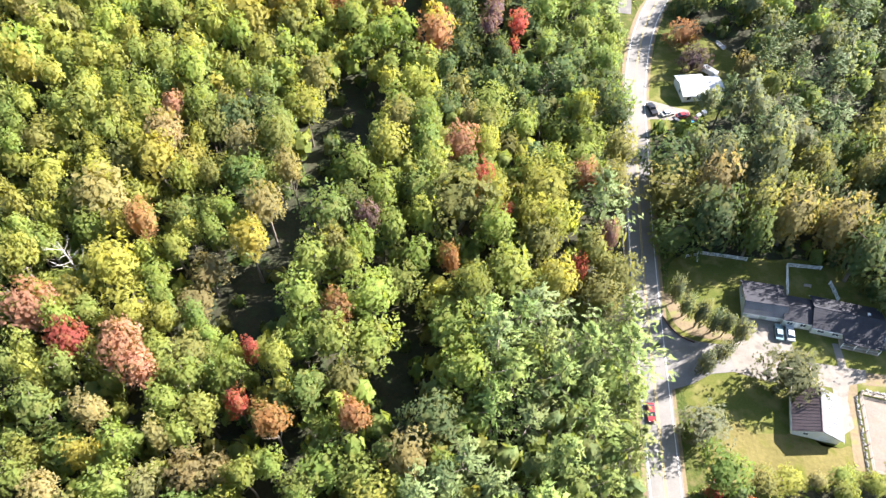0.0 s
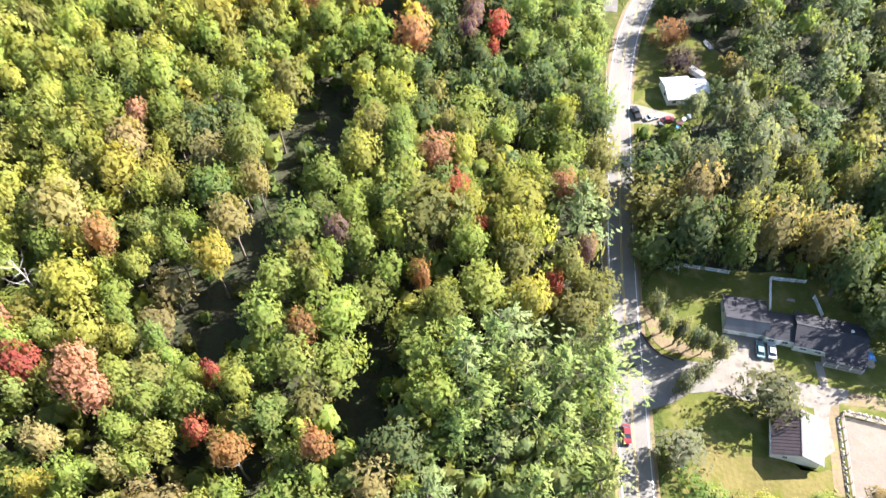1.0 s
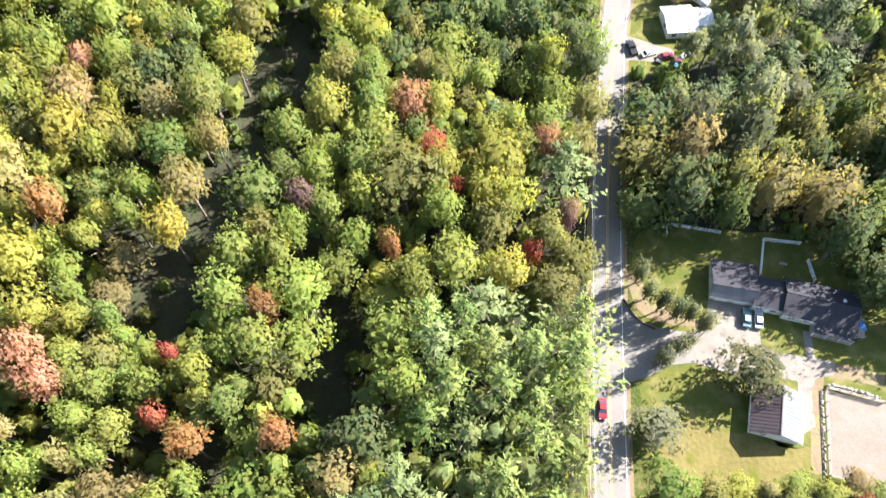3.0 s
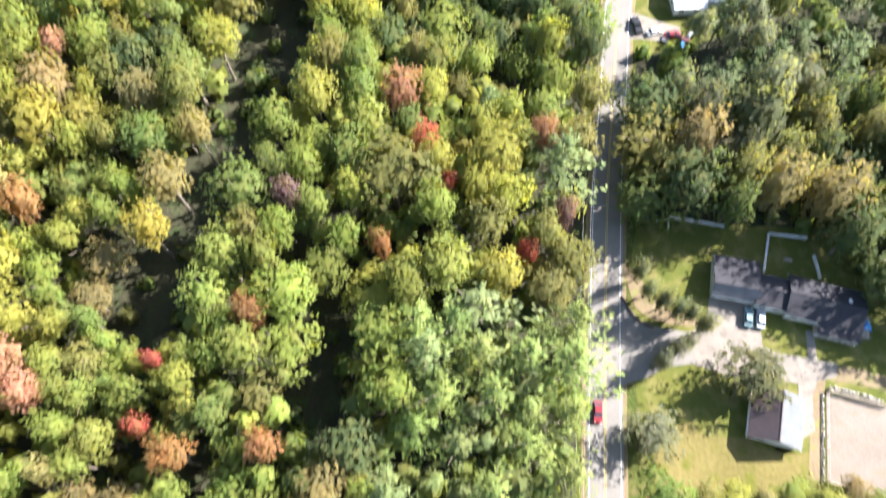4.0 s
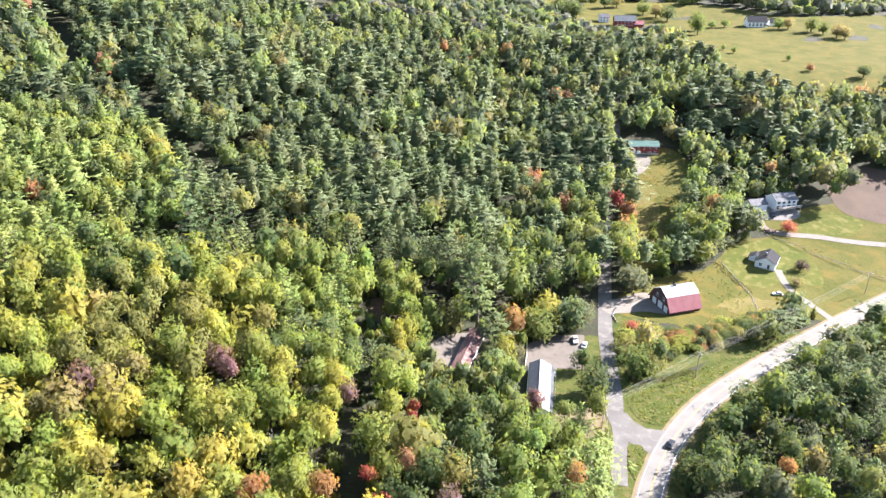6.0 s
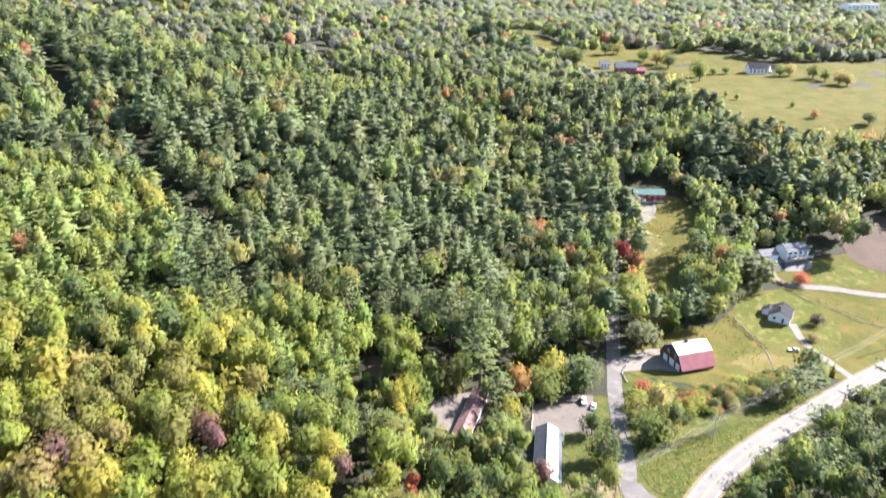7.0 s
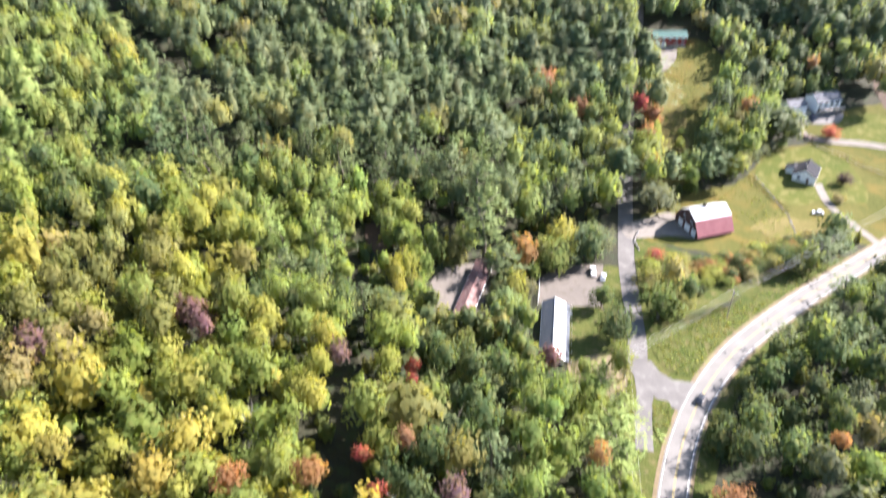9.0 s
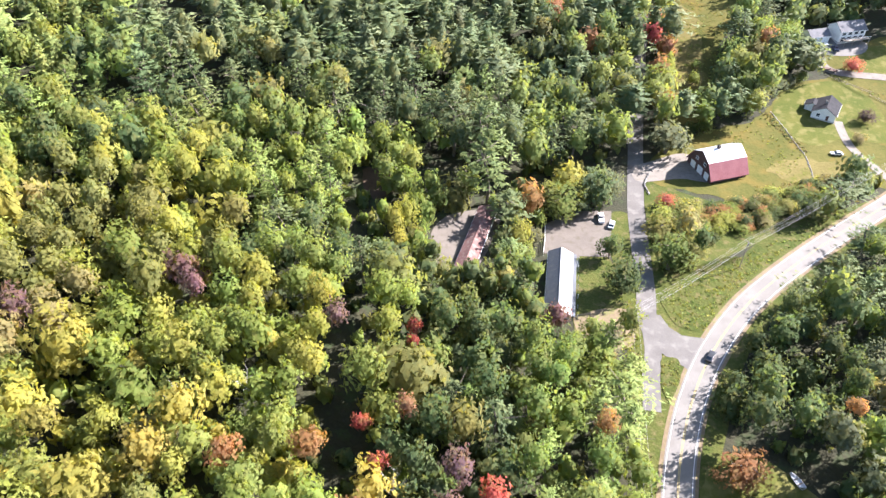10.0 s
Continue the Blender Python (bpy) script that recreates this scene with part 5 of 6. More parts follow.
shed = root("steel_roofed_shed", 80.6, 64.6, land(80, 64), 74.5, "wooden shed with a ribbed roof, one side pale steel, one brown", "shed")
gable(shed, 9.6, 9.6, 2.6, 4.9, SIDING, BROWN_STEEL, over=0.5, seams=0.75, front_roof=STEEL)
panel_door(shed, -4.8, -1.5, 0, 2.4, 2.2, "l", SIDING, "barn_door")
window(shed, -4.8, 2.2, 1.2, 0.9, 0.9, "l")
panel_door(shed, 1.0, -4.8, 0, 2.6, 2.2, "f", TRIM, "barn_door")

cottage = root("white_cottage", 78.4, 175.4, land(77, 175), 4, "small white cottage with a bright white steel roof", "house")
gable(cottage, 8.0, 9.4, 2.8, 3.9, SIDING, WHITE_ROOF, seams=0.7, base=CONCRETE)
gable(cottage, 5.2, 6.0, 2.5, 3.3, SIDING, WHITE_ROOF, cx=6.5, cy=0.8, seams=0.7)
for wx in (-2.2, 1.8):
    window(cottage, wx, -4.7, 1.0, 1.2, 1.2, "f")
window(cottage, -4.0, -1, 1.0, 1.2, 1.2, "l")
panel_door(cottage, 6.4, -2.2, 0.2, 0.95, 2.0, "f", TRIM)
trailer = root("utility_trailer", 86.5, 184.5, land(86, 184), -50, "white box trailer parked on the lawn", "trailer")
part("body", box(bmesh.new(), -2.6, -1.0, 0.5, 2.6, 1.0, 2.2, 0.08), WHITE_ROOF, trailer)
for wy in (-1.05, 1.05):
    part("wheel", tube(bmesh.new(), [(0, wy - .1, 0.36), (0, wy + .1, 0.36)], [.36, .36], 12), RUBBER, trailer)
part("tow_bar", box(bmesh.new(), 2.6, -.06, 0.5, 3.8, .06, 0.6), IRON, trailer)

motel = root("long_white_building", 46.4, 265.6, land(47, 266) - 0.3, 82, "long one-storey building with a pale steel roof and covered walk", "motel")
gable(motel, 26.5, 7.0, 2.8, 4.7, SIDING, STEEL, over=0.4, seams=0.8, front_roof=WHITE_ROOF, base=CONCRETE)
roof_plane(motel, -13.6, 13.6, -5.1, 2.45, -3.7, 2.72, STEEL, seams=0.8, name="walkway_roof")
for i in range(7):
    px = -12.6 + i * 4.2
    part("walkway_post", box(bmesh.new(), px - .08, -5.9, 0, px + .08, -5.74, 2.3), TRIM, motel)
    if i < 6:
        panel_door(motel, px + 1.2, -3.5, 0.05, 0.95, 2.05, "f", DARK_SIDING)
        window(motel, px + 2.9, -3.5, 0.9, 1.4, 1.2, "f")
part("walkway_floor", box(bmesh.new(), -13.4, -6.0, -0.6, 13.4, -3.53, 0.08), CONCRETE, motel)

red_long = root("long_red_roofed_building", 21.6, 284.5, land(21, 285) - 0.3, 74.5, "long low building under a weathered red roof", "building")
gable(red_long, 33, 5.4, 2.8, 4.1, SIDING, OLD_RED, over=0.5)
for i in range(7):
    window(red_long, -14 + i * 4.6, 2.7, 1.0, 1.3, 1.2, "b")
    window(red_long, -14 + i * 4.6, -2.7, 1.0, 1.3, 1.2, "f")

# gambrel barn
barn = root("gambrel_barn", 112.1, 331.2, land(112, 331) - 0.1, 18, "big brown gambrel barn with a white and red steel roof", "barn")
prof = [(-7.6, -1.5), (7.6, -1.5), (7.6, 2.6), (4.7, 7.0), (0, 9.6), (-4.7, 7.0), (-7.6, 2.6)]
part("wall", prism(bmesh.new(), 15.0, prof), DARK_SIDING, barn)
for ya, za, yb, zb, mt, nm in ((-8.4, 1.75, -4.75, 7.25, RED_ROOF, "lower_slope"), (-4.85, 7.2, 0, 9.85, WHITE_ROOF, "upper_slope"), (4.85, 7.2, 0, 9.85, WHITE_ROOF, "upper_slope"), (8.4, 1.75, 4.75, 7.25, RED_ROOF, "lower_slope")):
    roof_plane(barn, -8.0, 8.0, ya, za, yb, zb, mt, seams=0.8, name=nm, label="faded red steel" if mt is RED_ROOF else "white steel")
for wy, wz, ww, wh in ((-4.6, 0, 2.6, 3.0), (-0.4, 0, 3.2, 3.2), (4.0, 0, 2.8, 3.0)):
    panel_door(barn, -7.5, wy, wz, ww, wh, "l", TRIM, "barn_door")
for wy in (-2.4, 2.4):
    window(barn, -7.5, wy, 4.6, 1.2, 1.3, "l")
cup = part("cupola", box(bmesh.new(), -1.9, -0.5, 9.3, -0.9, 0.5, 10.7, 0.04), DARK_SIDING, barn)
part("cupola_roof", solid(bmesh.new(), [(-2.05, -.65, 10.7), (-.75, -.65, 10.7), (-.75, .65, 10.7), (-2.05, .65, 10.7), (-1.4, 0, 11.3)], [(3, 2, 1, 0), (0, 1, 4), (1, 2, 4), (2, 3, 4), (3, 0, 4)]), IRON, cup)

white_house = root("white_house", 166.6, 369.5, land(166, 368), 59, "white clapboard house with a grey shingle roof on a lawn", "house")
gable(white_house, 11.5, 9.0, 3.0, 5.6, SIDING, LOW_SHINGLE, base=CONCRETE)
gable(white_house, 4.2, 5.0, 2.6, 4.0, SIDING, LOW_SHINGLE, cx=1.0, cy=5.5)
for wx in (-3.6, 0.0, 3.6):
    window(white_house, wx, -4.5, 1.1, 1.2, 1.4, "f")
    window(white_house, wx, 4.5, 1.1, 1.2, 1.4, "b")
window(white_house, -5.75, 2.0, 1.1, 1.2, 1.4, "l")
panel_door(white_house, -5.75, -1.6, 0.2, 1.0, 2.05, "l", DARK_SIDING)
chimney(white_house, -1.5, 0.6, 4.6, 6.5, STONE)

upper = root("upper_white_house", 194.5, 425.5, land(194, 425), 14, "two-storey white house with dark trim and grey roofs", "house")
gable(upper, 13.0, 9.0, 5.2, 7.8, SIDING, GREY_SHINGLE, base=CONCRETE)
gable(upper, 9.5, 7.5, 2.9, 4.8, SIDING, GREY_SHINGLE, cx=-14.5, cy=1.5)
part("deck", box(bmesh.new(), -5.5, -7.5, 1.6, 7.5, -4.55, 1.9, 0.03), TIMBER, upper)
for px in (-5.3, -1, 3.2, 7.3):
    part("deck_post", box(bmesh.new(), px - .1, -7.45, -1, px + .1, -7.25, 2.9), TIMBER, upper)
part("deck_rail", box(bmesh.new(), -5.5, -7.5, 2.8, 7.5, -7.38, 2.9), TRIM, upper)
for wx in (-4.6, -1.6, 1.6, 4.6):
    window(upper, wx, -4.5, 3.4, 1.5, 1.5, "f", IRON)
    window(upper, wx, -4.5, 0.6, 1.5, 1.7, "f", IRON)
window(upper, 6.5, 0, 3.4, 1.3, 1.4, "r", IRON)
for wx in (-16.6, -12.8):
    panel_door(upper, wx, -2.25, 0, 2.6, 2.2, "f", TRIM, "garage_door")

red_house = root("red_house", 132.5, 486.5, land(132, 484), -1, "red raised ranch house with white trim and a green steel roof", "house")
gable(red_house, 18.0, 8.0, 5.0, 7.0, RED_SIDING, GREEN_ROOF, seams=0.8)
part("basement", box(bmesh.new(), -9.06, -4.06, -2.5, 9.06, 4.06, 0.5), CONCRETE, red_house)
for i in range(5):
    window(red_house, -7.2 + i * 3.6, -4.0, 3.1, 1.0, 1.2, "f")
for wx in (-6.2, -3):
    panel_door(red_house, wx, -4.06, 0, 2.4, 2.0, "f", TRIM, "garage_door")
for wx in (4, 7):
    window(red_house, wx, -4.06, 0.7, 1.1, 1.0, "f")
part("entry_steps", box(bmesh.new(), 1.9, -6.2, 0, 3.9, -4.1, 1.6, 0.03), TIMBER, red_house)

far_barn = root("red_farm_barn", 180.5, 782, land(180, 780), -4, "dark red farm barn with a blue-grey roof", "barn")
gable(far_barn, 20, 11, 6.5, 10.5, RED_SIDING, BLUE_ROOF, over=0.6)
gable(far_barn, 9, 8, 3.5, 6.0, RED_SIDING, RED_ROOF, cx=13.5, cy=-2.0, over=0.4)
for wx in (-7, -3.5, 0, 3.5, 7):
    window(far_barn, wx, -5.5, 4.2, 1.2, 1.3, "f")
    window(far_barn, wx, -5.5, 1.2, 1.2, 1.5, "f")
farm_house = root("white_farmhouse", 164, 800, land(164, 800), -4, "white farmhouse beside the red barn", "house")
gable(farm_house, 10, 8, 5, 7.5, SIDING, GREY_SHINGLE)
for wx in (-3, 0, 3):
    window(farm_house, wx, -4.0, 1.0, 1.2, 1.5, "f")
    window(farm_house, wx, -4.0, 3.4, 1.2, 1.3, "f")
manor = root("white_manor", 306, 778, land(306, 778), -3, "large white country house with dark roofs and gables", "house")
gable(manor, 18, 11, 4.6, 9.6, SIDING, SHINGLE)
gable(manor, 9, 8, 3.6, 7.2, SIDING, SHINGLE, cx=18, cy=3)
for i in range(5):
    window(manor, -7 + i * 3.5, -5.5, 0.8, 1.8, 2.0, "f")
    window(manor, -7 + i * 3.5, -5.5, 3.1, 1.2, 1.1, "f")
for i, (wx, wy, ln, wd) in enumerate(((800, 1715, 120, 40), (905, 1730, 70, 36), (985, 1760, 80, 40))):
    mill = root("distant_white_building", wx, wy, land(wx, wy) + 14, 4, "distant low white industrial building among trees", "building", "distant industrial buildings")
    gable(mill, ln, wd, 9, 11, SIDING, WHITE_ROOF, over=1.0, seams=6.0)
    for k in range(8):
        window(mill, -ln * 0.42 + k * ln * 0.12, -wd / 2, 3.5, ln * 0.06, 2.2, "f")
grey_mill = root("distant_grey_building", 735, 1420, land(735, 1420) + 8, 6, "distant grey flat building beyond the fields", "building")
gable(grey_mill, 60, 26, 9, 10.5, SIDING, BLUE_ROOF, over=0.8, seams=5.0)
for k in range(8):
    window(grey_mill, -26 + k * 7.2, -13, 3.5, 3.5, 2.2, "f")

# ---- vehicles ----
def vehicle(name, x, y, yaw, mat, label, kind="car", lift=0.13):
    """A parked car, its length along local x."""
    v = root(name, x, y, land(x, y) + lift, yaw, label, "car")
    L, W, bh, top = {"car": (4.5, 1.8, 0.85, 1.45), "van": (4.9, 1.95, 1.05, 1.85), "pickup": (5.5, 1.95, 1.0, 1.8)}[kind]
    bm = prism(bmesh.new(), W, [(-L / 2, .35), (-L / 2 + .1, .28), (L / 2 - .1, .28), (L / 2, .4), (L / 2 - .05, bh - .15), (L / 2 - .5, bh - .04), (L / 2 - 1.3, bh + .04), (-L / 2 + .6, bh + .06), (-L / 2 + .05, bh - .02)])
    bmesh.ops.rotate(bm, cent=(0, 0, 0), matrix=Matrix.Rotation(radians(-90), 3, "Z"), verts=bm.verts[:])
    bmesh.ops.bevel(bm, geom=bm.edges[:], offset=0.05, segments=1, affect="EDGES")
    body = part("body", bm, mat, v)
    c0, c1, r0, r1 = {"car": (-1.75, 1.05, -1.1, 0.3), "van": (-2.3, 1.2, -2.15, 0.5), "pickup": (-0.7, 1.3, -0.55, 0.65)}[kind]
    w0, w1 = W / 2 - .08, W / 2 - .26
    part("windows", solid(bmesh.new(), [(c0, -w0, bh), (c1, -w0, bh), (c1, w0, bh), (c0, w0, bh), (r0, -w1, top - .05), (r1, -w1, top - .05), (r1, w1, top - .05), (r0, w1, top - .05)],
                          [(3, 2, 1, 0), (4, 5, 6, 7), (0, 1, 5, 4), (1, 2, 6, 5), (2, 3, 7, 6), (3, 0, 4, 7)]), PANE, v, "dark tinted windows")
    part("roof_panel", box(bmesh.new(), r0 - .02, -w1 - .02, top - .05, r1 + .02, w1 + .02, top, 0.02), mat, v)
    for sx in (-1, 1):
        for sy in (-1, 1):
            cx, cy = sx * L * 0.31, sy * (W / 2 - .1)
            wl = part("wheel", tube(bmesh.new(), [(cx, cy - .11, .33), (cx, cy + .11, .33)], [.33, .33], 14), RUBBER, v)
            part("rim", tube(bmesh.new(), [(cx, cy + sy * .1, .33), (cx, cy + sy * .13, .33)], [.2, .17], 10), STEEL, wl, "steel rim")
            part("headlight" if sx > 0 else "tail_light", box(bmesh.new(), sx * (L / 2 - .12) - .08, sy * .6 - .2, bh - .3, sx * (L / 2 - .12) + .1, sy * .6 + .2, bh - .14, 0.02), TRIM if sx > 0 else RED_ROOF, v)
    if kind == "pickup":
        bm = bmesh.new()
        for q in ((-2.65, -.92, .98, -.75, -.84, 1.12), (-2.65, .84, .98, -.75, .92, 1.12), (-2.7, -.92, .98, -2.6, .92, 1.12)):
            box(bm, *q)
        part("load_bed", bm, mat, v)
    return v


WHITE_PAINT, SILVER, DARK_BLUE = paint("white_car_paint", (0.75, 0.75, 0.75)), paint("silver_car_paint", (0.42, 0.45, 0.46)), paint("dark_blue_car_paint", (0.03, 0.045, 0.08))
TEAL, RED_PAINT, BLACK = paint("grey_teal_car_paint", (0.12, 0.2, 0.21)), paint("dark_red_car_paint", (0.2, 0.02, 0.025)), paint("black_car_paint", (0.02, 0.02, 0.022))
vehicle("car", 79.4, 86.2, 78, TEAL, "grey-teal car parked before the garage")
vehicle("car", 82.0, 85.9, 78, SILVER, "silver car parked before the garage")
vehicle("car", 45.4, 66.0, -94, RED_PAINT, "dark red car on the road", lift=0.16)
vehicle("pickup_truck", 64.6, 300.2, 86, WHITE_PAINT, "white pickup truck on the gravel lot", "pickup")
vehicle("car", 67.6, 296.6, 70, SILVER, "silver-blue car at the lot's edge")
vehicle("car", 160.5, 341.0, 172, WHITE_PAINT, "white car parked beside the gravel drive")
vehicle("van", 183.0, 418.0, 80, WHITE_PAINT, "white van before the upper house", "van", 0.22)
vehicle("pickup_truck", 187.0, 415.6, 80, DARK_BLUE, "dark blue pickup before the upper house", "pickup", 0.22)
vehicle("car", 73.5, 163.4, 10, RED_PAINT, "red car among clutter in the pull-in")
vehicle("car", 69.0, 164.6, 20, WHITE_PAINT, "white car in the gravel pull-in")
vehicle("pickup_truck", 64.5, 166.6, 100, BLACK, "black pickup in the gravel pull-in", "pickup")
vehicle("car", 84.5, 237.6, 56, BLACK, "black car on the road by the junction", lift=0.16)

# ---- fences, walls, poles and yard things ----
def rail_fence(name, line, high, rails, mat, label, gap=2.4, thick=0.06, solid_board=False):
    f = root(name, line[0][0], line[0][1], 0, 0, label, "fence")
    x0, y0 = line[0]
    for (ax, ay), (bx, by) in zip(line, line[1:]):
        n = max(1, round(math.hypot(bx - ax, by - ay) / gap))
        yaw = math.degrees(math.atan2(by - ay, bx - ax))
        for i in range(n + 1):
            px, py = ax + (bx - ax) * i / n, ay + (by - ay) * i / n
            bm = box(bmesh.new(), -.08, -.08, -0.3, .08, .08, high + .1, 0.015)
            bmesh.ops.transform(bm, matrix=pose(px - x0, py - y0, land(px, py), 0, 0, yaw), verts=bm.verts[:])
            part("post", bm, mat, f)
        ln = math.hypot(bx - ax, by - ay)
        for k in range(rails):
            z = high * (k + 1) / rails
            bm = box(bmesh.new(), 0, -thick / 2, z - (high / rails * 0.94 if solid_board else .14), ln, thick / 2, z)
            bmesh.ops.transform(bm, matrix=pose(ax - x0, ay - y0, land((ax + bx) / 2, (ay + by) / 2), 0, 0, yaw), verts=bm.verts[:])
            part("rail", bm, mat, f)
    return f


rail_fence("yard_fence", [(84.6, 96.8), (87.3, 105.9), (95.6, 104.8)], 1.5, 3, TRIM, "white board fence round the back yard", solid_board=False, thick=0.1)
rail_fence("yard_fence", [(96.3, 100.4), (96.6, 95.2)], 1.5, 3, TRIM, "short white board fence behind the house", solid_board=False, thick=0.1)
rail_fence("boundary_fence", [(65.7, 110.1), (77.6, 107.8)], 1.4, 3, TRIM, "white board fence at the wood's edge", solid_board=False, thick=0.1)
rail_fence("boundary_fence", [(62.4, 109.0), (65.2, 109.4), (65.0, 107.6)], 1.3, 2, TRIM, "white gate fence at the wood's edge")
rail_fence("arena_fence", [(93.0, 70.4), (89.3, 52.6), (102, 49.0), (113, 45.9)], 1.2, 2, TIMBER, "low weathered rail fence round the riding arena", gap=3.0, thick=0.12)
rail_fence("arena_gate_rail", [(93.4, 70.5), (104.4, 67.3)], 1.3, 4, TIMBER, "weathered rails leaning along the arena", gap=2.2, thick=0.1)
rail_fence("lot_fence", [(43.2, 281), (44.4, 288), (45.2, 296)], 1.4, 3, TRIM, "white board fence at the gravel lot", thick=0.1)
rail_fence("pasture_fence", [(176, 398), (190, 382), (204, 366), (222, 350), (240, 340)], 1.2, 2, TIMBER, "weathered timber fence across the pasture", gap=3.5)


def stone_wall(name, line, high, label, seed):
    w = root(name, line[0][0], line[0][1], 0, 0, label, "stone wall")
    q = random.Random(seed)
    x0, y0 = line[0]
    protos = []
    for k in range(5):
        bm = bmesh.new()
        bmesh.ops.create_icosphere(bm, subdivisions=1, radius=0.5)
        for v in bm.verts:
            v.co *= q.uniform(0.8, 1.15)
            v.co.z *= 0.7
        me = bpy.data.meshes.new("stone")
        bm.to_mesh(me)
        bm.free()
        me.materials.append(STONE)
        protos.append(me)
    for (ax, ay), (bx, by) in zip(line, line[1:]):
        n = int(math.hypot(bx - ax, by - ay) / 0.62)
        for i in range(n):
            for lay in range(2 if high > 0.6 else 1):
                px, py = ax + (bx - ax) * (i + q.uniform(0, .6)) / n, ay + (by - ay) * (i + q.uniform(0, .6)) / n
                s = new("stone", protos[q.randrange(5)])
                s.parent = w
                s.matrix_basis = Matrix.LocRotScale((px - x0 + q.uniform(-.15, .15), py - y0 + q.uniform(-.15, .15), land(px, py) + 0.15 + lay * 0.32), Euler((q.uniform(-.4, .4), q.uniform(-.4, .4), q.uniform(0, 6.3))), (q.uniform(.5, 1.0), q.uniform(.4, .75), q.uniform(.5, .85)))
    return w


stone_wall("stone_wall", [(93.6, 71.2), (98.5, 70.2), (104, 68.2)], 0.8, "loose dark stones piled along the arena", 3)
stone_wall("stone_wall", [(92.0, 70.0), (91.0, 64.0), (89.6, 58.0), (88.4, 52.6)], 0.5, "low rubble edge beside the arena", 5)
stone_wall("stone_wall", [(84, 315), (83.4, 321), (86.5, 328)], 0.9, "curved stone wall beside the side road", 4)
stone_wall("stone_wall", [(146, 324), (148.5, 340), (147, 358), (145, 371)], 0.5, "old stone wall overgrown across the meadow", 6)

# curved timber edging of the planting bed
edge = root("timber_edging", 53.2, 91.0, land(53, 91) + 0.12, 0, "curved dark timber edging of the planting bed", "edging")
arc = rounded([Vector(p) for p in ((52.9, 91.2, 0), (54.2, 88.0, 0), (56.2, 85.4, 0), (59.0, 83.8, 0))], 4, closed=False)
for a, b in zip(arc, arc[1:]):
    d = b - a
    bm = box(bmesh.new(), 0, -.12, 0, d.length + .02, .12, 0.45, 0.02)
    bmesh.ops.transform(bm, matrix=pose(a.x - 53.2, a.y - 91.0, 0, 0, 0, math.degrees(math.atan2(d.y, d.x))), verts=bm.verts[:])
    part("timber", bm, DARK_SIDING, edge)


def utility_pole(x, y, yaw, high=10.5, transformer=False):
    p = root("utility_pole", x, y, land(x, y), yaw, "weathered wooden utility pole with a crossarm", "utility pole", "poles along the road")
    part("pole", tube(bmesh.new(), [(0, 0, -.5), (0, 0, high * .5), (0, 0, high)], [.17, .15, .11], 8), TIMBER, p)
    part("crossarm", box(bmesh.new(), -.06, -1.2, high - .7, .06, 1.2, high - .55, 0.01), TIMBER, p)
    for k in (-1.1, -.5, .5, 1.1):
        part("insulator", tube(bmesh.new(), [(0, k, high - .55), (0, k, high - .35), (0, k, high - .3)], [.04, .07, .03], 7), TRIM, p)
    if transformer:
        part("transformer", tube(bmesh.new(), [(.32, 0, high - 2.2), (.32, 0, high - 1.2), (.32, 0, high - 1.1)], [.24, .24, .12], 10), STEEL, p)
    return p


def wires(name, stops, offsets, label, drop=0.9, radius=0.028):
    """Cables sagging between supports: x, y, height."""
    for off in offsets:
        w = root(name, stops[0][0], stops[0][1], 0, 0, label, "cable", "overhead cables")
        for i, ((ax, ay, az), (bx, by, bz)) in enumerate(zip(stops, stops[1:])):
            d = Vector((bx - ax, by - ay, 0)).normalized()
            sd = Vector((-d.y, d.x, 0)) * off[0]
            pts = []
            for k in range(13):
                t = k / 12
                pts.append((ax + (bx - ax) * t + sd.x - stops[0][0], ay + (by - ay) * t + sd.y - stops[0][1], az + (bz - az) * t + off[1] - 4 * drop * t * (1 - t)))
            part("span", tube(bmesh.new(), pts, [radius] * 13, 4), WIRE, w)


POLES = [(64.8, 246.0, 35), (104, 275.5, 33), (149, 307.5, 33), (200, 343, 33)]
for i, (x, y, a) in enumerate(POLES):
    utility_pole(x, y, a, 11.0, i == 1)
stops = [(x, y, land(x, y) + 10.6) for x, y, _ in POLES]
wires("power_cable", stops, ((-1.1, 0), (-.5, 0), (.5, 0), (1.1, 0), (0, -2.2)), "pale overhead power cable strung between poles", 0.9, 0.022)
ROADPOLES = [(34.3, 8, 86), (38.7, 44, 86), (42.2, 77, 86), (46.0, 112, 86), (51.6, 148, 80), (57.5, 196, 70), (64.8, 246.0, 80)]
for x, y, a in ROADPOLES[:-1]:
    utility_pole(x, y, a, 9.5)
wires("road_cable", [(x, y, land(x, y) + 9.1) for x, y, _ in ROADPOLES], ((-.5, 0), (1.1, 0)), "pale overhead cable along the road", 0.6, 0.025)

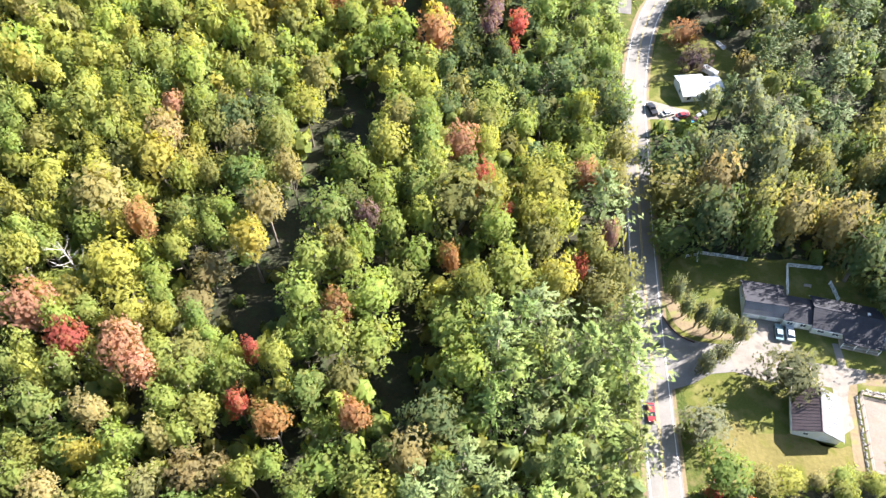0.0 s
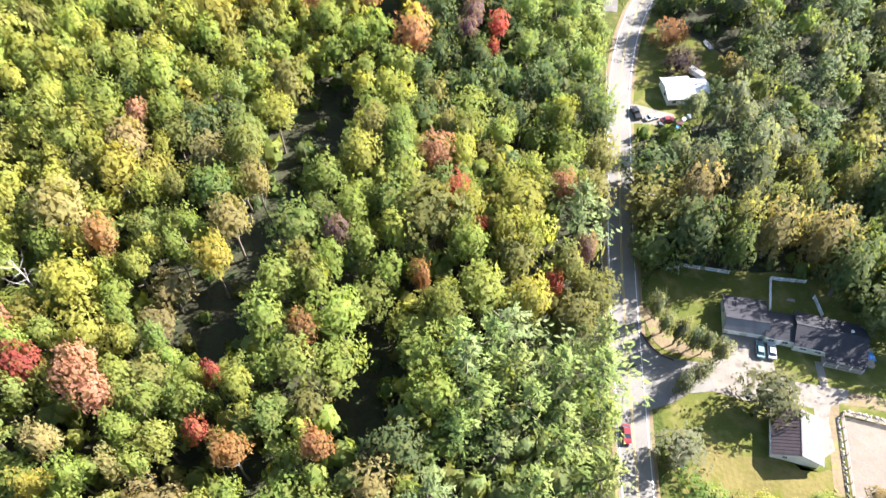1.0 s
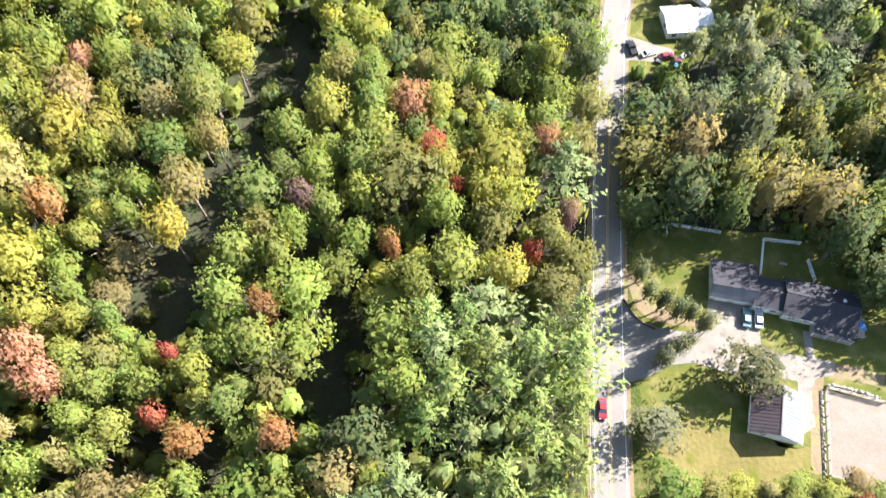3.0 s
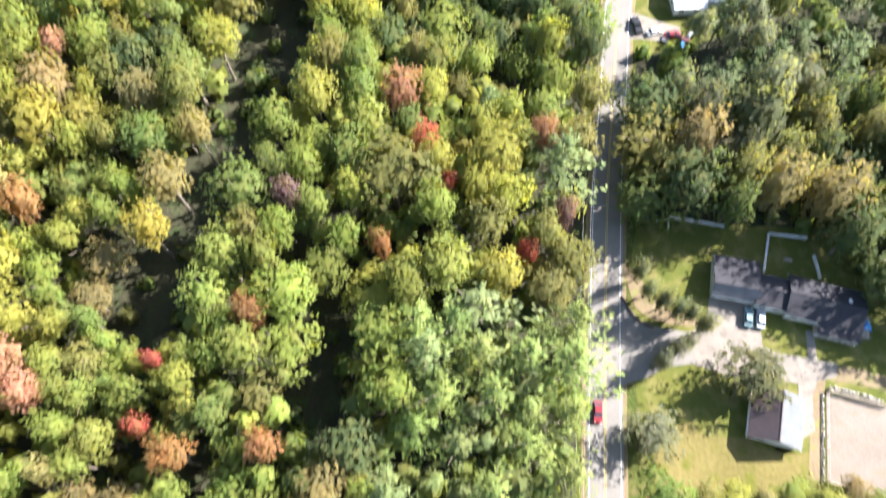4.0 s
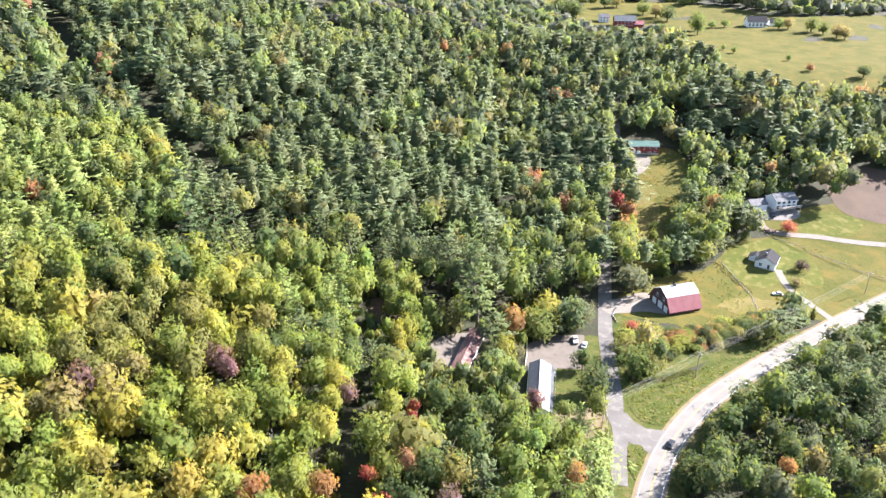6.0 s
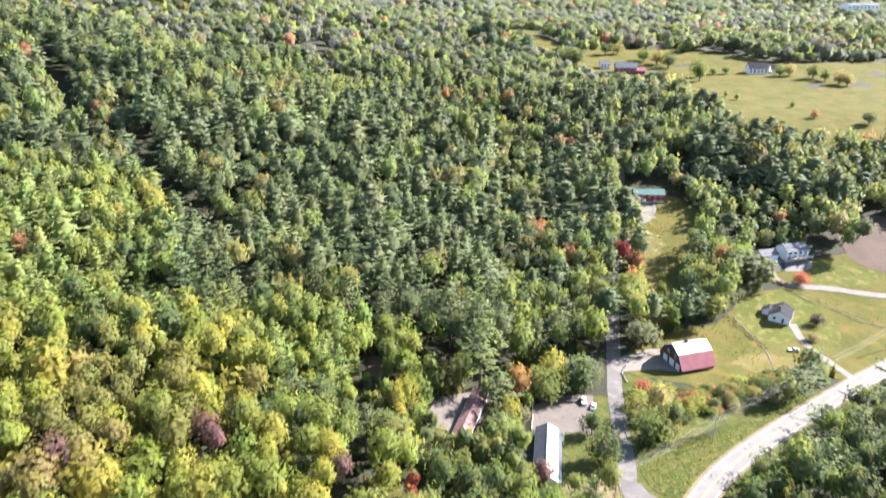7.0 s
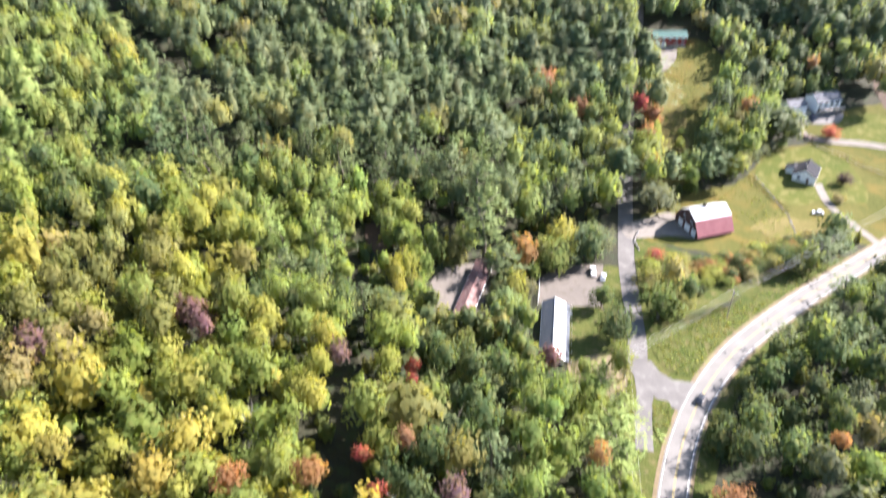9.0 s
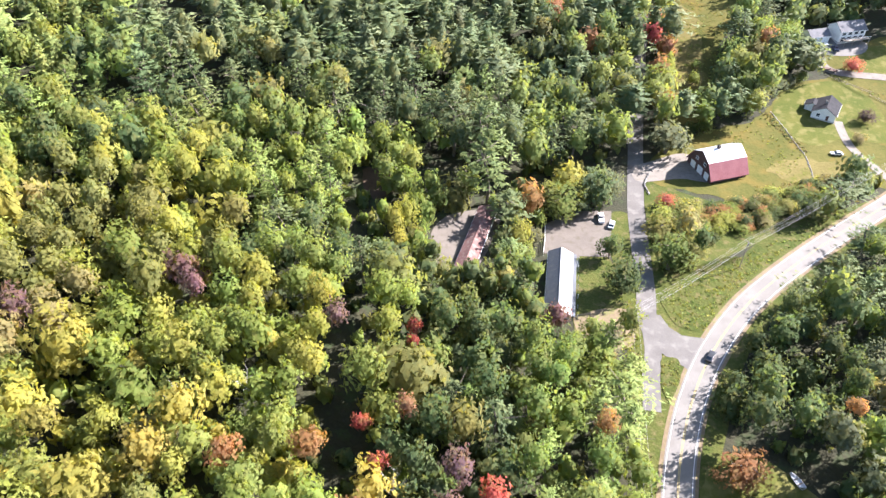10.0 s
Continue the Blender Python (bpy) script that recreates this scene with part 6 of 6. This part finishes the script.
tarp = root("blue_tarpaulin", 103.9, 84.6, land(104, 85) + 0.1, 10, "crumpled blue tarpaulin over a heap at the deck", "tarpaulin")
bm = bmesh.new()
bmesh.ops.create_grid(bm, x_segments=12, y_segments=10, size=1.5)
for v in bm.verts:
    d = math.hypot(v.co.x, v.co.y)
    v.co.z = max(0.0, 1.2 * math.cos(min(1.57, d * 0.95)) + 0.16 * noise.noise(v.co * 2.3)) + .03
part("sheet", bm, TARP, tarp)
bench = root("garden_bench", 90.6, 99.6, land(90, 100), -13, "grey timber bench in the fenced yard", "bench")
part("seat", box(bmesh.new(), -.9, -.25, .42, .9, .25, .5, 0.02), TIMBER, bench)
part("backrest", box(bmesh.new(), -.9, .2, .5, .9, .27, .95, 0.02), TIMBER, bench)
for lx in (-.8, .8):
    for ly in (-.2, .2):
        part("leg", box(bmesh.new(), lx - .04, ly - .04, 0, lx + .04, ly + .04, .42), TIMBER, bench)
boat = root("white_boat", 94.0, 200.0, land(94, 200), 112, "small white boat laid up on the grass", "boat")
bm = bmesh.new()
rings = []
for k, (bx, bw, bz) in enumerate(((-2.2, .75, .5), (-1.2, .85, .52), (0.2, .85, .55), (1.3, .6, .6), (2.2, .08, .7))):
    rings.append([bm.verts.new((bx, s * bw, z)) for s, z in ((-1, bz), (-.6, .1), (.6, .1), (1, bz))])
for a, b in zip(rings, rings[1:]):
    for j in range(3):
        bm.faces.new((a[j], b[j], b[j + 1], a[j + 1]))
bm.faces.new(rings[0])
hull = part("hull", bm, WHITE_ROOF, boat)
md = hull.modifiers.new("thickness", "SOLIDIFY")
md.thickness = 0.06
for k in (-.9, .4):
    part("thwart", box(bmesh.new(), k - .15, -.7, .38, k + .15, .7, .44), TIMBER, boat)
rake = root("hay_trailer", 179.5, 400.0, land(179, 400) + .18, -35, "dark flatbed trailer standing on the drive", "trailer")
part("bed", box(bmesh.new(), -3, -1.0, .7, 3, 1.0, .85, 0.02), DARK_SIDING, rake)
for sx in (-2.9, 0, 2.9):
    part("stake", box(bmesh.new(), sx - .06, -1, .85, sx + .06, 1, 1.7), DARK_SIDING, rake)
for sx in (-1.8, 1.8):
    for sy in (-1.05, 1.05):
        part("wheel", tube(bmesh.new(), [(sx, sy - .1, .38), (sx, sy + .1, .38)], [.38, .38], 12), RUBBER, rake)
for i, (bx, by, s, mt, lb) in enumerate(((76.5, 161.8, 1.0, RED_ROOF, "red"), (78.2, 163.6, .8, WHITE_ROOF, "white"), (75.6, 160.2, .7, TARP, "blue"), (80.3, 164.8, .9, WHITE_ROOF, "white"), (71.2, 161.6, .8, STEEL, "grey"))):
    c = root("storage_bin", bx, by, land(bx, by) + .1, i * 37, lb + " lidded storage bin in the cluttered pull-in", "bin", "bins in the pull-in")
    part("tub", box(bmesh.new(), -s, -.6 * s, 0, s, .6 * s, .9 * s, 0.06), mt, c)
    part("lid", box(bmesh.new(), -s - .05, -.6 * s - .05, .9 * s, s + .05, .6 * s + .05, .98 * s, 0.03), mt, c)
